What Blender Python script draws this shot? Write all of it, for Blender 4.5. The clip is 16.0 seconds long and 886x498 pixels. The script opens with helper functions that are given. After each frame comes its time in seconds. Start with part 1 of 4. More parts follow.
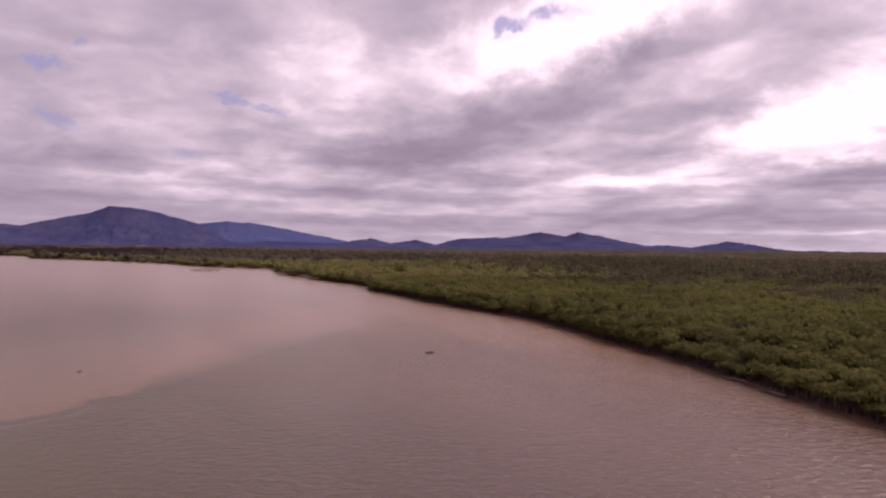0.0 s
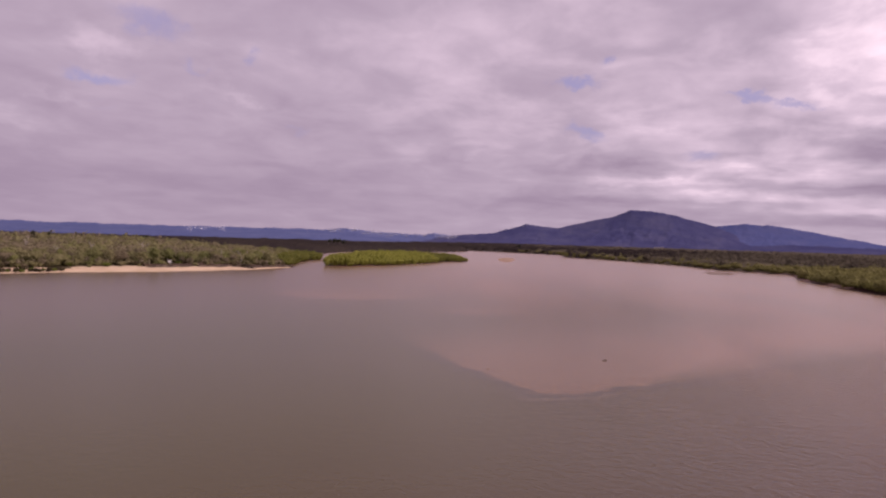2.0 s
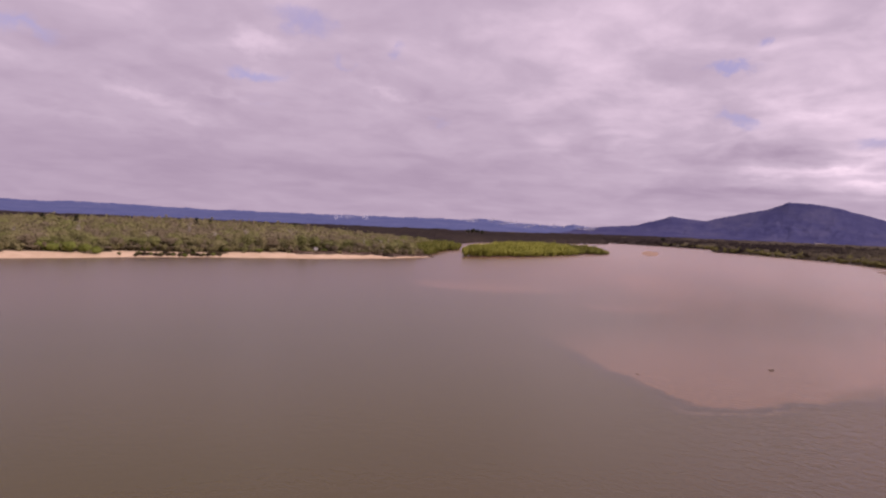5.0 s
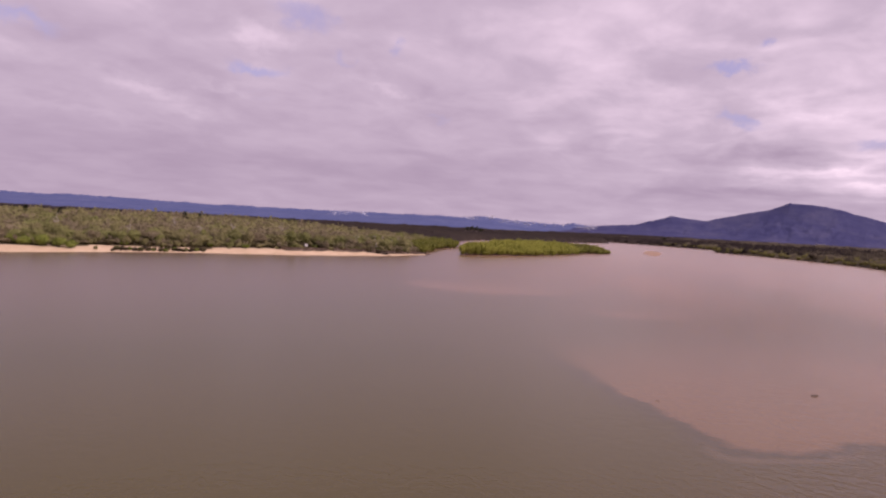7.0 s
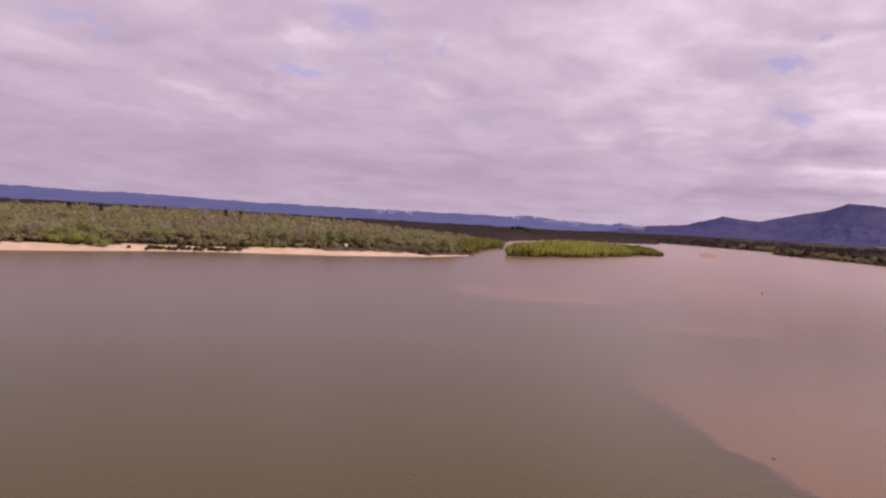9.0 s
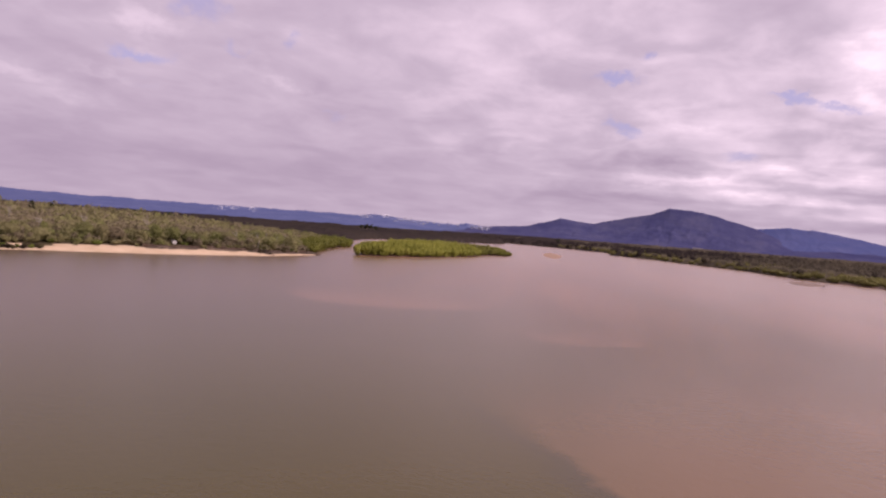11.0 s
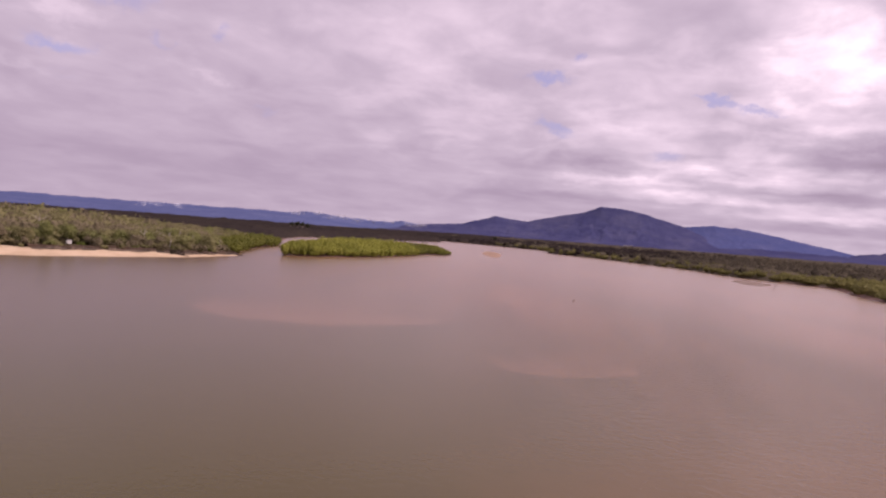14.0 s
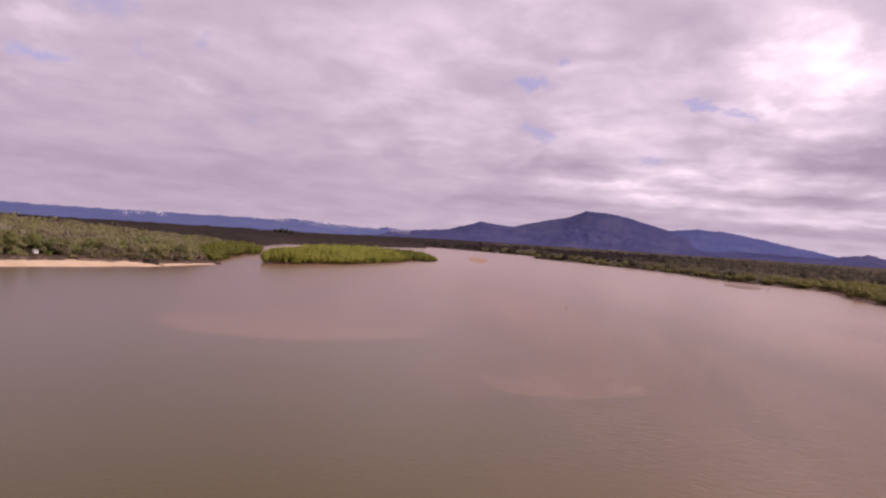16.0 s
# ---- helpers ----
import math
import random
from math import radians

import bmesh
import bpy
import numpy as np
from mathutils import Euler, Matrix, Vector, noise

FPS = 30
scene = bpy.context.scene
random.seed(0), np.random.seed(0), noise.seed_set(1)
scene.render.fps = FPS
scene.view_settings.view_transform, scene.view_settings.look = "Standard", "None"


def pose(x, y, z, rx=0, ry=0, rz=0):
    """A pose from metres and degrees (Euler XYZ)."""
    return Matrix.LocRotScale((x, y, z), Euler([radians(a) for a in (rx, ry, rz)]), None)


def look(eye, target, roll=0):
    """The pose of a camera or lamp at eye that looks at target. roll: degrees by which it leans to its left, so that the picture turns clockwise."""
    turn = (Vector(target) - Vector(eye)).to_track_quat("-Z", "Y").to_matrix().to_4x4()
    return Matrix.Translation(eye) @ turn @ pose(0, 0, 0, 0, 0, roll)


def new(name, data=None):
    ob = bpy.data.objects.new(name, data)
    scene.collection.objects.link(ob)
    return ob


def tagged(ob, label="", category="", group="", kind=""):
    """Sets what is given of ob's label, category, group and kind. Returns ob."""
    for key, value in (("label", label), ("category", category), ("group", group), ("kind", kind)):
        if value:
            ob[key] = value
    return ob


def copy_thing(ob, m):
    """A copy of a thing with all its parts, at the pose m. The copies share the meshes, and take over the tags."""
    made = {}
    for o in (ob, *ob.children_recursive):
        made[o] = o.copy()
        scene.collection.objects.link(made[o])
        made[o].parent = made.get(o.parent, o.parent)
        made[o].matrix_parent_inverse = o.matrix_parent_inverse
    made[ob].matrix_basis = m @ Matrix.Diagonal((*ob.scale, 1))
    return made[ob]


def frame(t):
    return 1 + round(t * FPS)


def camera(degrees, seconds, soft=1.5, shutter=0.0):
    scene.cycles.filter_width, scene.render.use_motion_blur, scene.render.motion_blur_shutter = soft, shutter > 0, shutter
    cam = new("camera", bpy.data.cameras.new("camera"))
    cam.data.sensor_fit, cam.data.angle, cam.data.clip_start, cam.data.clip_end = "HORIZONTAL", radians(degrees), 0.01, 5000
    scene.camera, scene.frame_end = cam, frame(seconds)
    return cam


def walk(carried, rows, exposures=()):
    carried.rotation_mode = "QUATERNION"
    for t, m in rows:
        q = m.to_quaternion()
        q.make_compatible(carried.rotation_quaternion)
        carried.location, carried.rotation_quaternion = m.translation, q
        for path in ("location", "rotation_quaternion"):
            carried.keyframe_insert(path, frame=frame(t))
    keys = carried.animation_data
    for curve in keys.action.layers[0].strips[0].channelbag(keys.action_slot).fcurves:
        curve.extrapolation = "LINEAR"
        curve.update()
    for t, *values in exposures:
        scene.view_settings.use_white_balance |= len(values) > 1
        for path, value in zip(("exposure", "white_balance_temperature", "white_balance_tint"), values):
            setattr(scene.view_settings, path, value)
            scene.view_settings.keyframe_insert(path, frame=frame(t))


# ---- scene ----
cam = camera(63.28, 16.0, soft=2.3)
# seconds, x, y, z, pitch, roll, yaw
PATH = [
    (0, 0.00, 0.00, 20.00, -0.12, -0.71, 0.02),
    (0.5, -0.05, -0.34, 19.89, -0.22, -1.12, 10.49),
    (1, -0.02, -0.85, 19.81, -0.32, -1.33, 17.53),
    (1.5, 0.17, -1.62, 19.94, -0.49, -1.43, 26.98),
    (2, 0.64, -2.31, 20.08, -0.75, -1.69, 39.50),
    (2.5, 0.99, -2.88, 20.00, -0.92, -1.76, 44.25),
    (3, 0.98, -3.02, 19.93, -1.15, -1.88, 46.64),
    (3.5, 0.38, -2.69, 19.90, -1.36, -2.03, 47.64),
    (4, -0.65, -1.86, 20.03, -1.59, -2.10, 49.02),
    (4.5, -1.98, -0.71, 20.27, -1.80, -2.17, 50.22),
    (7, -16.03, 13.73, 20.03, -2.11, -3.10, 50.42),
    (7.5, -19.49, 16.36, 20.18, -2.20, -3.25, 51.05),
    (8, -23.04, 19.01, 20.22, -2.41, -3.33, 54.52),
    (10.5, -43.40, 36.01, 19.92, -2.02, -4.10, 46.70),
    (11, -47.63, 39.62, 19.67, -1.68, -4.26, 41.93),
    (11.5, -51.94, 43.19, 19.41, -1.60, -4.34, 40.16),
    (12, -56.09, 46.92, 19.20, -1.51, -4.33, 38.73),
    (12.5, -59.95, 50.92, 19.15, -1.42, -4.28, 36.54),
    (13, -63.51, 54.97, 19.25, -1.46, -4.38, 36.17),
    (13.5, -66.74, 58.86, 19.43, -1.54, -4.34, 36.26),
    (14, -69.56, 62.40, 19.58, -1.48, -4.29, 36.69),
    (14.5, -71.98, 65.29, 19.63, -1.40, -4.17, 36.40),
    (15, -73.83, 67.56, 19.59, -1.27, -3.99, 36.41),
    (15.5, -75.21, 69.47, 19.47, -1.10, -3.82, 36.13),
    (16, -76.29, 71.27, 19.36, -0.93, -3.75, 35.54),
]
walk(cam, [(t, pose(x, y, z, 90 + p, r, w)) for t, x, y, z, p, r, w in PATH],
     exposures=[(0.0, -0.06, 6950, 41), (1.5, -0.2, 6950, 44), (2.5, 0.02, 6950, 44), (3.5, 0.05, 6950, 44), (8.0, 0.17, 6950, 43), (11.0, 0.2, 6950, 41.5), (16.0, 0.18, 6950, 40.5)])

# ---- world, sun ----
SUN_AZ, SUN_EL = -62.0, 42.0          # degrees from +y towards -x, and above the horizon


class Graph:
    """Short-hand for node trees."""

    def __init__(self, tree):
        self.tree = tree

    def node(self, kind, **sets):
        n = self.tree.nodes.new(kind)
        for k, v in sets.items():
            setattr(n, k, v)
        return n

    def link(self, a, b):
        self.tree.links.new(a, b)

    def put(self, socket, v):
        if isinstance(v, bpy.types.NodeSocket):
            self.link(v, socket)
        elif v is not None:
            socket.default_value = v

    def math(self, op, a, b=None, c=None, clamp=False):
        n = self.node("ShaderNodeMath", operation=op, use_clamp=clamp)
        for s, v in zip(n.inputs, (a, b, c)):
            self.put(s, v)
        return n.outputs[0]

    def vmath(self, op, a, b=None):
        n = self.node("ShaderNodeVectorMath", operation=op)
        for s, v in zip(n.inputs, (a, b)):
            self.put(s, v)
        return n.outputs["Value"] if op in ("LENGTH", "DISTANCE", "DOT_PRODUCT") else n.outputs[0]

    def noise(self, vec, scale, detail=4.0, rough=0.5, distortion=0.0, color=False, lac=2.0):
        n = self.node("ShaderNodeTexNoise")
        self.put(n.inputs["Vector"], vec)
        for k, v in (("Scale", scale), ("Detail", detail), ("Roughness", rough), ("Distortion", distortion), ("Lacunarity", lac)):
            n.inputs[k].default_value = v
        return n.outputs["Color"] if color else n.outputs["Fac"]

    def step(self, v, lo, hi, a=0.0, b=1.0):
        n = self.node("ShaderNodeMapRange", interpolation_type="SMOOTHSTEP", clamp=True)
        for s, x in zip(n.inputs, (v, lo, hi, a, b)):
            self.put(s, x)
        return n.outputs[0]

    def mix(self, fac, a, b, blend="MIX"):
        n = self.node("ShaderNodeMix", data_type="RGBA", blend_type=blend)
        self.put(n.inputs[0], fac)
        for s, v in ((n.inputs[6], a), (n.inputs[7], b)):
            self.put(s, (*v, 1.0) if isinstance(v, tuple) and len(v) == 3 else v)
        return n.outputs[2]

    def scale(self, vec, sx, sy, sz):
        return self.vmath("MULTIPLY", vec, (sx, sy, sz))

    def combine(self, x, y, z):
        n = self.node("ShaderNodeCombineXYZ")
        for s, v in zip(n.inputs, (x, y, z)):
            self.put(s, v)
        return n.outputs[0]

    def split(self, v):
        n = self.node("ShaderNodeSeparateXYZ")
        self.put(n.inputs[0], v)
        return n.outputs


# cloud forms: bearing, height, half width, half height (degrees), slope, amount
CLOUD_LIGHT = [(-6.5, 16.0, 6.5, 2.2, -0.2, 0.62), (-27, 9.2, 6, 1.5, -0.2, 0.75), (-14.5, 18.8, 6, 1.8, -0.2, 0.5), (7.5, 13.0, 2.2, 2.4, 0.0, 0.2),
               (-29.5, 6.6, 2.5, 0.4, 0.0, 0.25), (-15, 5.6, 4, 0.5, -0.1, 0.25), (10.8, 12.6, 3.6, 2.6, 0.0, 0.22), (-28, 1.4, 7, 0.14, 0.0, 0.3),
               (24.4, 4.8, 4.5, 0.28, 0.0, 0.26), (17.5, 3.8, 5, 0.35, 0.06, 0.26), (16, 5.6, 4, 0.4, 0.12, 0.18), (5, 2.7, 7, 0.22, 0.0, 0.22),
               (22, 9.4, 3, 0.7, 0.1, 0.14), (34, 10.6, 3, 0.6, 0.1, 0.1)]
CLOUD_LIGHT_UP = [(65.4, 13.4, 2.6, 0.8, 0.3, 0.2), (55.7, 10.0, 2.2, 0.5, 0.3, 0.15), (41.5, 14.6, 3.4, 1.4, 0.1, 0.14), (35.8, 15.3, 2.5, 1.3, 0.0, 0.1),
                  (73.6, 8.6, 2.6, 0.45, 0.25, 0.15), (84, 10.0, 4, 0.9, 0.1, 0.1), (68, 9.1, 1.6, 0.35, 0.3, 0.14), (76.4, 6.4, 5, 0.35, 0.1, 0.1),
                  (48.5, 14.3, 2.5, 1.0, 0.1, 0.1), (70, 7.1, 2.4, 0.3, 0.1, 0.12), (62, 3.2, 6, 0.25, 0.05, 0.06)]
CLOUD_DARK = [(-11.6, 12.2, 4.6, 2.1, -0.35, 0.38), (-2.6, 9.2, 5.4, 2.4, -0.3, 0.44), (3.0, 7.2, 4.2, 1.0, -0.05, 0.32), (-14.8, 14.6, 2.0, 0.9, -0.4, 0.24),
              (-18.6, 15.6, 1.4, 1.6, 0.0, 0.12), (-21.5, 11.6, 4.2, 0.9, -0.3, 0.18), (-26, 16.2, 4, 1.6, -0.2, 0.06), (-17.2, 7.3, 1.7, 0.55, -0.1, 0.24),
              (-20.2, 7.5, 1.2, 0.4, -0.1, 0.18), (-27.2, 4.6, 5.5, 0.9, -0.05, 0.42), (-31, 5.4, 3, 0.8, -0.05, 0.26), (-14, 4.0, 4, 0.45, 0.0, 0.26),
              (-3.8, 3.9, 2.6, 0.5, 0.0, 0.2), (6.0, 4.3, 4, 0.55, 0.03, 0.26)]
CLOUD_DARK_LOW = [(25.7, 6.1, 3.6, 0.4, 0.08, 0.18), (27, 3.4, 4, 0.35, 0.0, 0.14), (10.3, 4.3, 4, 0.35, 0.05, 0.12), (5.5, 7.4, 4, 1.0, -0.1, 0.24),
                  (-22, 2.4, 10, 0.7, 0.0, 0.4), (-25, 0.9, 12, 0.45, 0.0, 0.26), (-2, 1.8, 10, 0.7, 0.0, 0.2), (29, 3.0, 6, 0.8, 0.0, 0.12), (14, 2.0, 8, 0.3, 0.0, 0.14), (62, 4.2, 16, 1.3, 0.0, 0.06), (48, 3.0, 9, 0.6, 0.0, 0.06),
              (-6, 5.4, 4, 0.4, 0.0, 0.12), (37, 6.2, 3, 0.35, 0.1, 0.08), (51, 9.4, 4, 0.8, 0.2, 0.05)]
BLUE_GAPS = [(29.5, 12.2, 1.7, 0.45, 0.0, 1.0), (26.8, 13.9, 0.7, 0.45, 0.0, 0.75), (28.5, 8.5, 1.3, 0.55, 0.3, 0.95), (16.8, 10.8, 1.7, 0.35, 0.15, 0.95),
             (13.4, 10.3, 1.0, 0.3, 0.2, 0.7), (19.8, 7.0, 1.4, 0.4, 0.0, 0.8), (-4.6, 17.0, 0.9, 0.7, 0.0, 1.0), (-8.0, 17.8, 1.8, 0.5, 0.0, 0.85),
             (61.9, 14.9, 2.4, 0.8, 0.3, 0.68), (65.6, 10.6, 2.0, 0.5, 0.1, 0.9), (58.9, 12.1, 0.9, 0.35, 0.2, 0.5), (55.0, 12.9, 0.9, 0.55, 0.0, 0.6),
             (81.5, 12.1, 2.6, 0.6, 0.1, 0.7), (51.4, 8.1, 0.9, 0.35, 0.2, 0.45)]


def build_world():
    world = bpy.data.worlds.new("cloudy_sky")
    scene.world = world
    world.use_nodes = True
    world.node_tree.nodes.clear()
    g = Graph(world.node_tree)
    ray = g.node("ShaderNodeTexCoord").outputs["Generated"]
    x, y, z = g.split(g.vmath("NORMALIZE", ray))
    bearing = g.math("MULTIPLY", g.math("ARCTAN2", g.math("MULTIPLY", x, -1.0), y), 180 / math.pi)
    height = g.math("MULTIPLY", g.math("ARCSINE", z), 180 / math.pi)
    # a flat deck of cloud seen from below, in streets that run towards one point of the horizon
    deep = g.math("ADD", g.math("MAXIMUM", z, 0.0), 0.19)
    dx, dy = g.math("DIVIDE", x, deep), g.math("DIVIDE", y, deep)
    street = radians(14.0)
    across = g.math("ADD", g.math("MULTIPLY", dx, math.cos(street)), g.math("MULTIPLY", dy, math.sin(street)))
    along = g.math("SUBTRACT", g.math("MULTIPLY", dy, math.cos(street)), g.math("MULTIPLY", dx, math.sin(street)))
    plane = g.combine(across, g.math("MULTIPLY", along, 0.9), 0.0)
    rise = g.math("MULTIPLY", g.math("LOGARITHM", g.math("ADD", g.math("MAXIMUM", height, 0.0), 3.0), math.e), 4.0)
    warp = g.split(g.noise(g.combine(g.math("MULTIPLY", bearing, 0.2), rise, 0.0), 2.0, 6.0, 0.6, color=True))
    calm = g.step(height, 0.0, 12.0, 0.2, 1.0)
    wb = g.math("ADD", bearing, g.math("MULTIPLY", g.math("MULTIPLY", g.math("SUBTRACT", warp[0], 0.5), 6.0), calm))
    wh = g.math("ADD", height, g.math("MULTIPLY", g.math("MULTIPLY", g.math("SUBTRACT", warp[1], 0.5), 3.2), calm))

    def forms(rows):
        total = None
        for b, h, sb, sh, slope, k in rows:
            away = g.math("SUBTRACT", wb, b)
            u = g.math("DIVIDE", away, sb)
            v = g.math("DIVIDE", g.math("SUBTRACT", g.math("SUBTRACT", wh, h), g.math("MULTIPLY", away, slope)), sh)
            q = g.math("ADD", g.math("MULTIPLY", u, u), g.math("MULTIPLY", v, v))
            e = g.math("MULTIPLY", g.math("EXPONENT", g.math("MULTIPLY", q, -0.7)), k)
            total = e if total is None else g.math("ADD", total, e)
        return total

    big = g.noise(plane, 1.6, 4.0, 0.45, 0.2)
    fine = g.noise(plane, 4.4, 7.0, 0.53, 0.35)
    puff = g.step(g.noise(g.vmath("ADD", plane, (7.3, 2.1, 0.0)), 3.0, 6.0, 0.5, 0.5), 0.38, 0.62, -0.5, 0.5)
    tone = g.math("ADD", g.math("MULTIPLY", g.math("SUBTRACT", big, 0.5), 0.72), g.math("MULTIPLY", g.math("SUBTRACT", fine, 0.5), 0.6))
    tone = g.math("ADD", tone, g.math("MULTIPLY", puff, 0.16))
    bars = g.noise(g.combine(g.math("MULTIPLY", bearing, 0.085), g.math("MULTIPLY", g.math("ADD", height, g.math("MULTIPLY", warp[1], 0.5)), 1.35), 3.0), 1.0, 5.0, 0.55, 0.3)
    low = g.math("MULTIPLY", g.step(height, 3.0, 9.0, 0.75, 0.0), g.step(bearing, 20.0, 50.0, 1.0, 0.35))
    tone = g.math("ADD", tone, g.math("MULTIPLY", g.math("SUBTRACT", bars, 0.5), low))
    haze = g.step(g.math("SUBTRACT", height, g.math("MULTIPLY", g.math("MAXIMUM", bearing, 0.0), 0.05)), 0.0, 6.0)
    tone = g.math("MULTIPLY", tone, g.math("MULTIPLY", g.step(bearing, -5.0, 60.0, 1.15, 0.64), g.math("ADD", g.math("MULTIPLY", haze, 0.5), 0.5)))
    tone = g.math("ADD", tone, g.math("ADD", g.math("MULTIPLY", haze, 0.13), 0.36))
    tone = g.math("ADD", tone, g.math("SUBTRACT", g.math("ADD", forms(CLOUD_LIGHT), forms(CLOUD_LIGHT_UP)), g.math("ADD", forms(CLOUD_DARK), forms(CLOUD_DARK_LOW))))
    # towards the sun the cloud is thinner and brighter
    side = g.step(bearing, -60.0, 75.0, 0.25, -0.16)
    tone = g.math("ADD", tone, side)
    tone = g.math("ADD", g.math("MULTIPLY", tone, 0.77), 0.212)
    ramp = g.node("ShaderNodeValToRGB")
    ramp.color_ramp.elements[0].position, ramp.color_ramp.elements[0].color = 0.0, (2.75, 2.5, 3.1, 1)
    ramp.color_ramp.elements[1].position, ramp.color_ramp.elements[1].color = 0.98, (11.2, 10.9, 11.2, 1)
    for p, c in ((0.29, (3.45, 3.22, 3.95, 1)), (0.515, (4.6, 4.5, 5.16, 1)), (0.725, (6.5, 6.36, 7.0, 1))):
        ramp.color_ramp.elements.new(p).color = c
    g.put(ramp.inputs[0], tone)
    sky = g.node("ShaderNodeTexSky", sky_type="NISHITA", sun_disc=False, sun_elevation=radians(SUN_EL),
                 sun_rotation=radians(-SUN_AZ), air_density=1.3, dust_density=1.5)
    thin = g.math("ADD", forms(BLUE_GAPS), g.step(g.noise(plane, 2.0, 6.0, 0.6, 0.3), 0.56, 0.8, 0.0, 0.4))
    gap = g.step(thin, 0.14, 1.0, 0.0, 0.85)
    blue = g.mix(0.55, g.vmath("MULTIPLY", sky.outputs[0], (1.0, 1.0, 1.0)), (3.5, 3.5, 6.4))
    color = g.mix(gap, ramp.outputs[0], blue)
    back = g.node("ShaderNodeBackground")
    g.put(back.inputs["Color"], color)
    back.inputs["Strength"].default_value = 0.1
    g.link(back.outputs[0], g.node("ShaderNodeOutputWorld").inputs[0])


build_world()
sun_data = bpy.data.lights.new("sun", "SUN")
sun_data.energy, sun_data.angle, sun_data.color = 2.7, radians(34.0), (1.0, 0.95, 0.86)
sun = new("sun", sun_data)
_a, _e = radians(SUN_AZ), radians(SUN_EL)
sun.matrix_world = look((0, 0, 300), (300 * math.sin(_a) * math.cos(_e), -300 * math.cos(_a) * math.cos(_e), 300 - 300 * math.sin(_e)))

# ---- materials ----


def material(name, rough=0.8, metal=0.0, spec=0.3):
    m = bpy.data.materials.new(name)
    m.use_nodes = True
    g = Graph(m.node_tree)
    b = m.node_tree.nodes["Principled BSDF"]
    b.inputs["Roughness"].default_value, b.inputs["Metallic"].default_value = rough, metal
    b.inputs["Specular IOR Level"].default_value = spec
    return m, g, b


def bumped(g, b, height, distance, strength=1.0):
    n = g.node("ShaderNodeBump")
    n.inputs["Strength"].default_value, n.inputs["Distance"].default_value = strength, distance
    g.put(n.inputs["Height"], height)
    g.link(n.outputs[0], b.inputs["Normal"])


def position(g):
    return g.node("ShaderNodeNewGeometry").outputs["Position"]


def foliage(name, dark, mid, light, patch=0.02, gloss=0.06, dull=0.7):
    m, g, b = material(name, 0.8, 0.0, gloss)
    leaf = g.node("ShaderNodeNewGeometry").outputs["Random Per Island"]
    tree = g.node("ShaderNodeObjectInfo").outputs["Random"]
    wide = g.noise(position(g), patch, 3.0, 0.6)
    v = g.math("ADD", g.math("MULTIPLY", leaf, 0.26), g.math("ADD", g.math("MULTIPLY", tree, 0.22), 0.1))
    v = g.math("ADD", v, g.math("MULTIPLY", g.step(wide, 0.3, 0.7), 0.42))
    v = g.math("ADD", v, g.math("MULTIPLY", g.math("SUBTRACT", g.noise(position(g), 0.17, 2.0, 0.5), 0.5), 0.7))
    ramp = g.node("ShaderNodeValToRGB")
    ramp.color_ramp.elements[0].position, ramp.color_ramp.elements[0].color = 0.08, (*dark, 1)
    ramp.color_ramp.elements[1].position, ramp.color_ramp.elements[1].color = 1.0, (*light, 1)
    ramp.color_ramp.elements.new(0.5).color = (*mid, 1)
    g.put(ramp.inputs[0], v)
    dry = g.step(g.noise(position(g), 0.055, 4.0, 0.6), 0.5, 0.75, 0.0, 0.6)
    brown = tuple(0.55 * c for c in (mid[0] * 1.5, mid[0] * 1.2, mid[0] * 0.75))
    color = g.mix(g.math("MULTIPLY", dry, dull), ramp.outputs[0], brown)
    g.link(color, b.inputs["Base Color"])
    thin = g.node("ShaderNodeBsdfTranslucent")
    g.link(color, thin.inputs["Color"])
    both = g.node("ShaderNodeMixShader")
    both.inputs[0].default_value = 0.45
    g.link(b.outputs[0], both.inputs[1])
    g.link(thin.outputs[0], both.inputs[2])
    g.link(both.outputs[0], m.node_tree.nodes["Material Output"].inputs["Surface"])
    return m


def two_tone(name, a, c, scale, rough=0.9, bump=0.0, detail=6.0, spec=0.2, stretch=(1, 1, 1)):
    m, g, b = material(name, rough, 0.0, spec)
    pos = g.scale(position(g), *stretch)
    n1 = g.noise(pos, scale, detail, 0.6)
    n2 = g.noise(pos, scale * 9.0, 4.0, 0.6)
    v = g.math("ADD", g.math("MULTIPLY", n1, 0.65), g.math("MULTIPLY", n2, 0.35))
    g.link(g.mix(g.step(v, 0.34, 0.66), a, c), b.inputs["Base Color"])
    if bump:
        bumped(g, b, v, bump)
    return m


MANGROVE = foliage("mangrove_leaves", (0.069, 0.069, 0.025), (0.127, 0.126, 0.040), (0.194, 0.189, 0.063), 0.012)
YOUNG = foliage("young_mangrove_leaves", (0.187, 0.204, 0.044), (0.281, 0.297, 0.062), (0.363, 0.369, 0.086), 0.03, dull=0.15)
POINT = foliage("point_mangrove_leaves", (0.105, 0.115, 0.03), (0.17, 0.182, 0.042), (0.245, 0.25, 0.06), 0.03, dull=0.3)
GUM = foliage("gum_leaves", (0.171, 0.163, 0.078), (0.236, 0.224, 0.104), (0.295, 0.277, 0.136), 0.02)
GUM_DRY = foliage("dry_gum_leaves", (0.159, 0.136, 0.086), (0.224, 0.192, 0.120), (0.283, 0.242, 0.153), 0.02)
GUM_GREEN = foliage("green_gum_leaves", (0.147, 0.159, 0.061), (0.212, 0.224, 0.083), (0.271, 0.281, 0.109), 0.02)
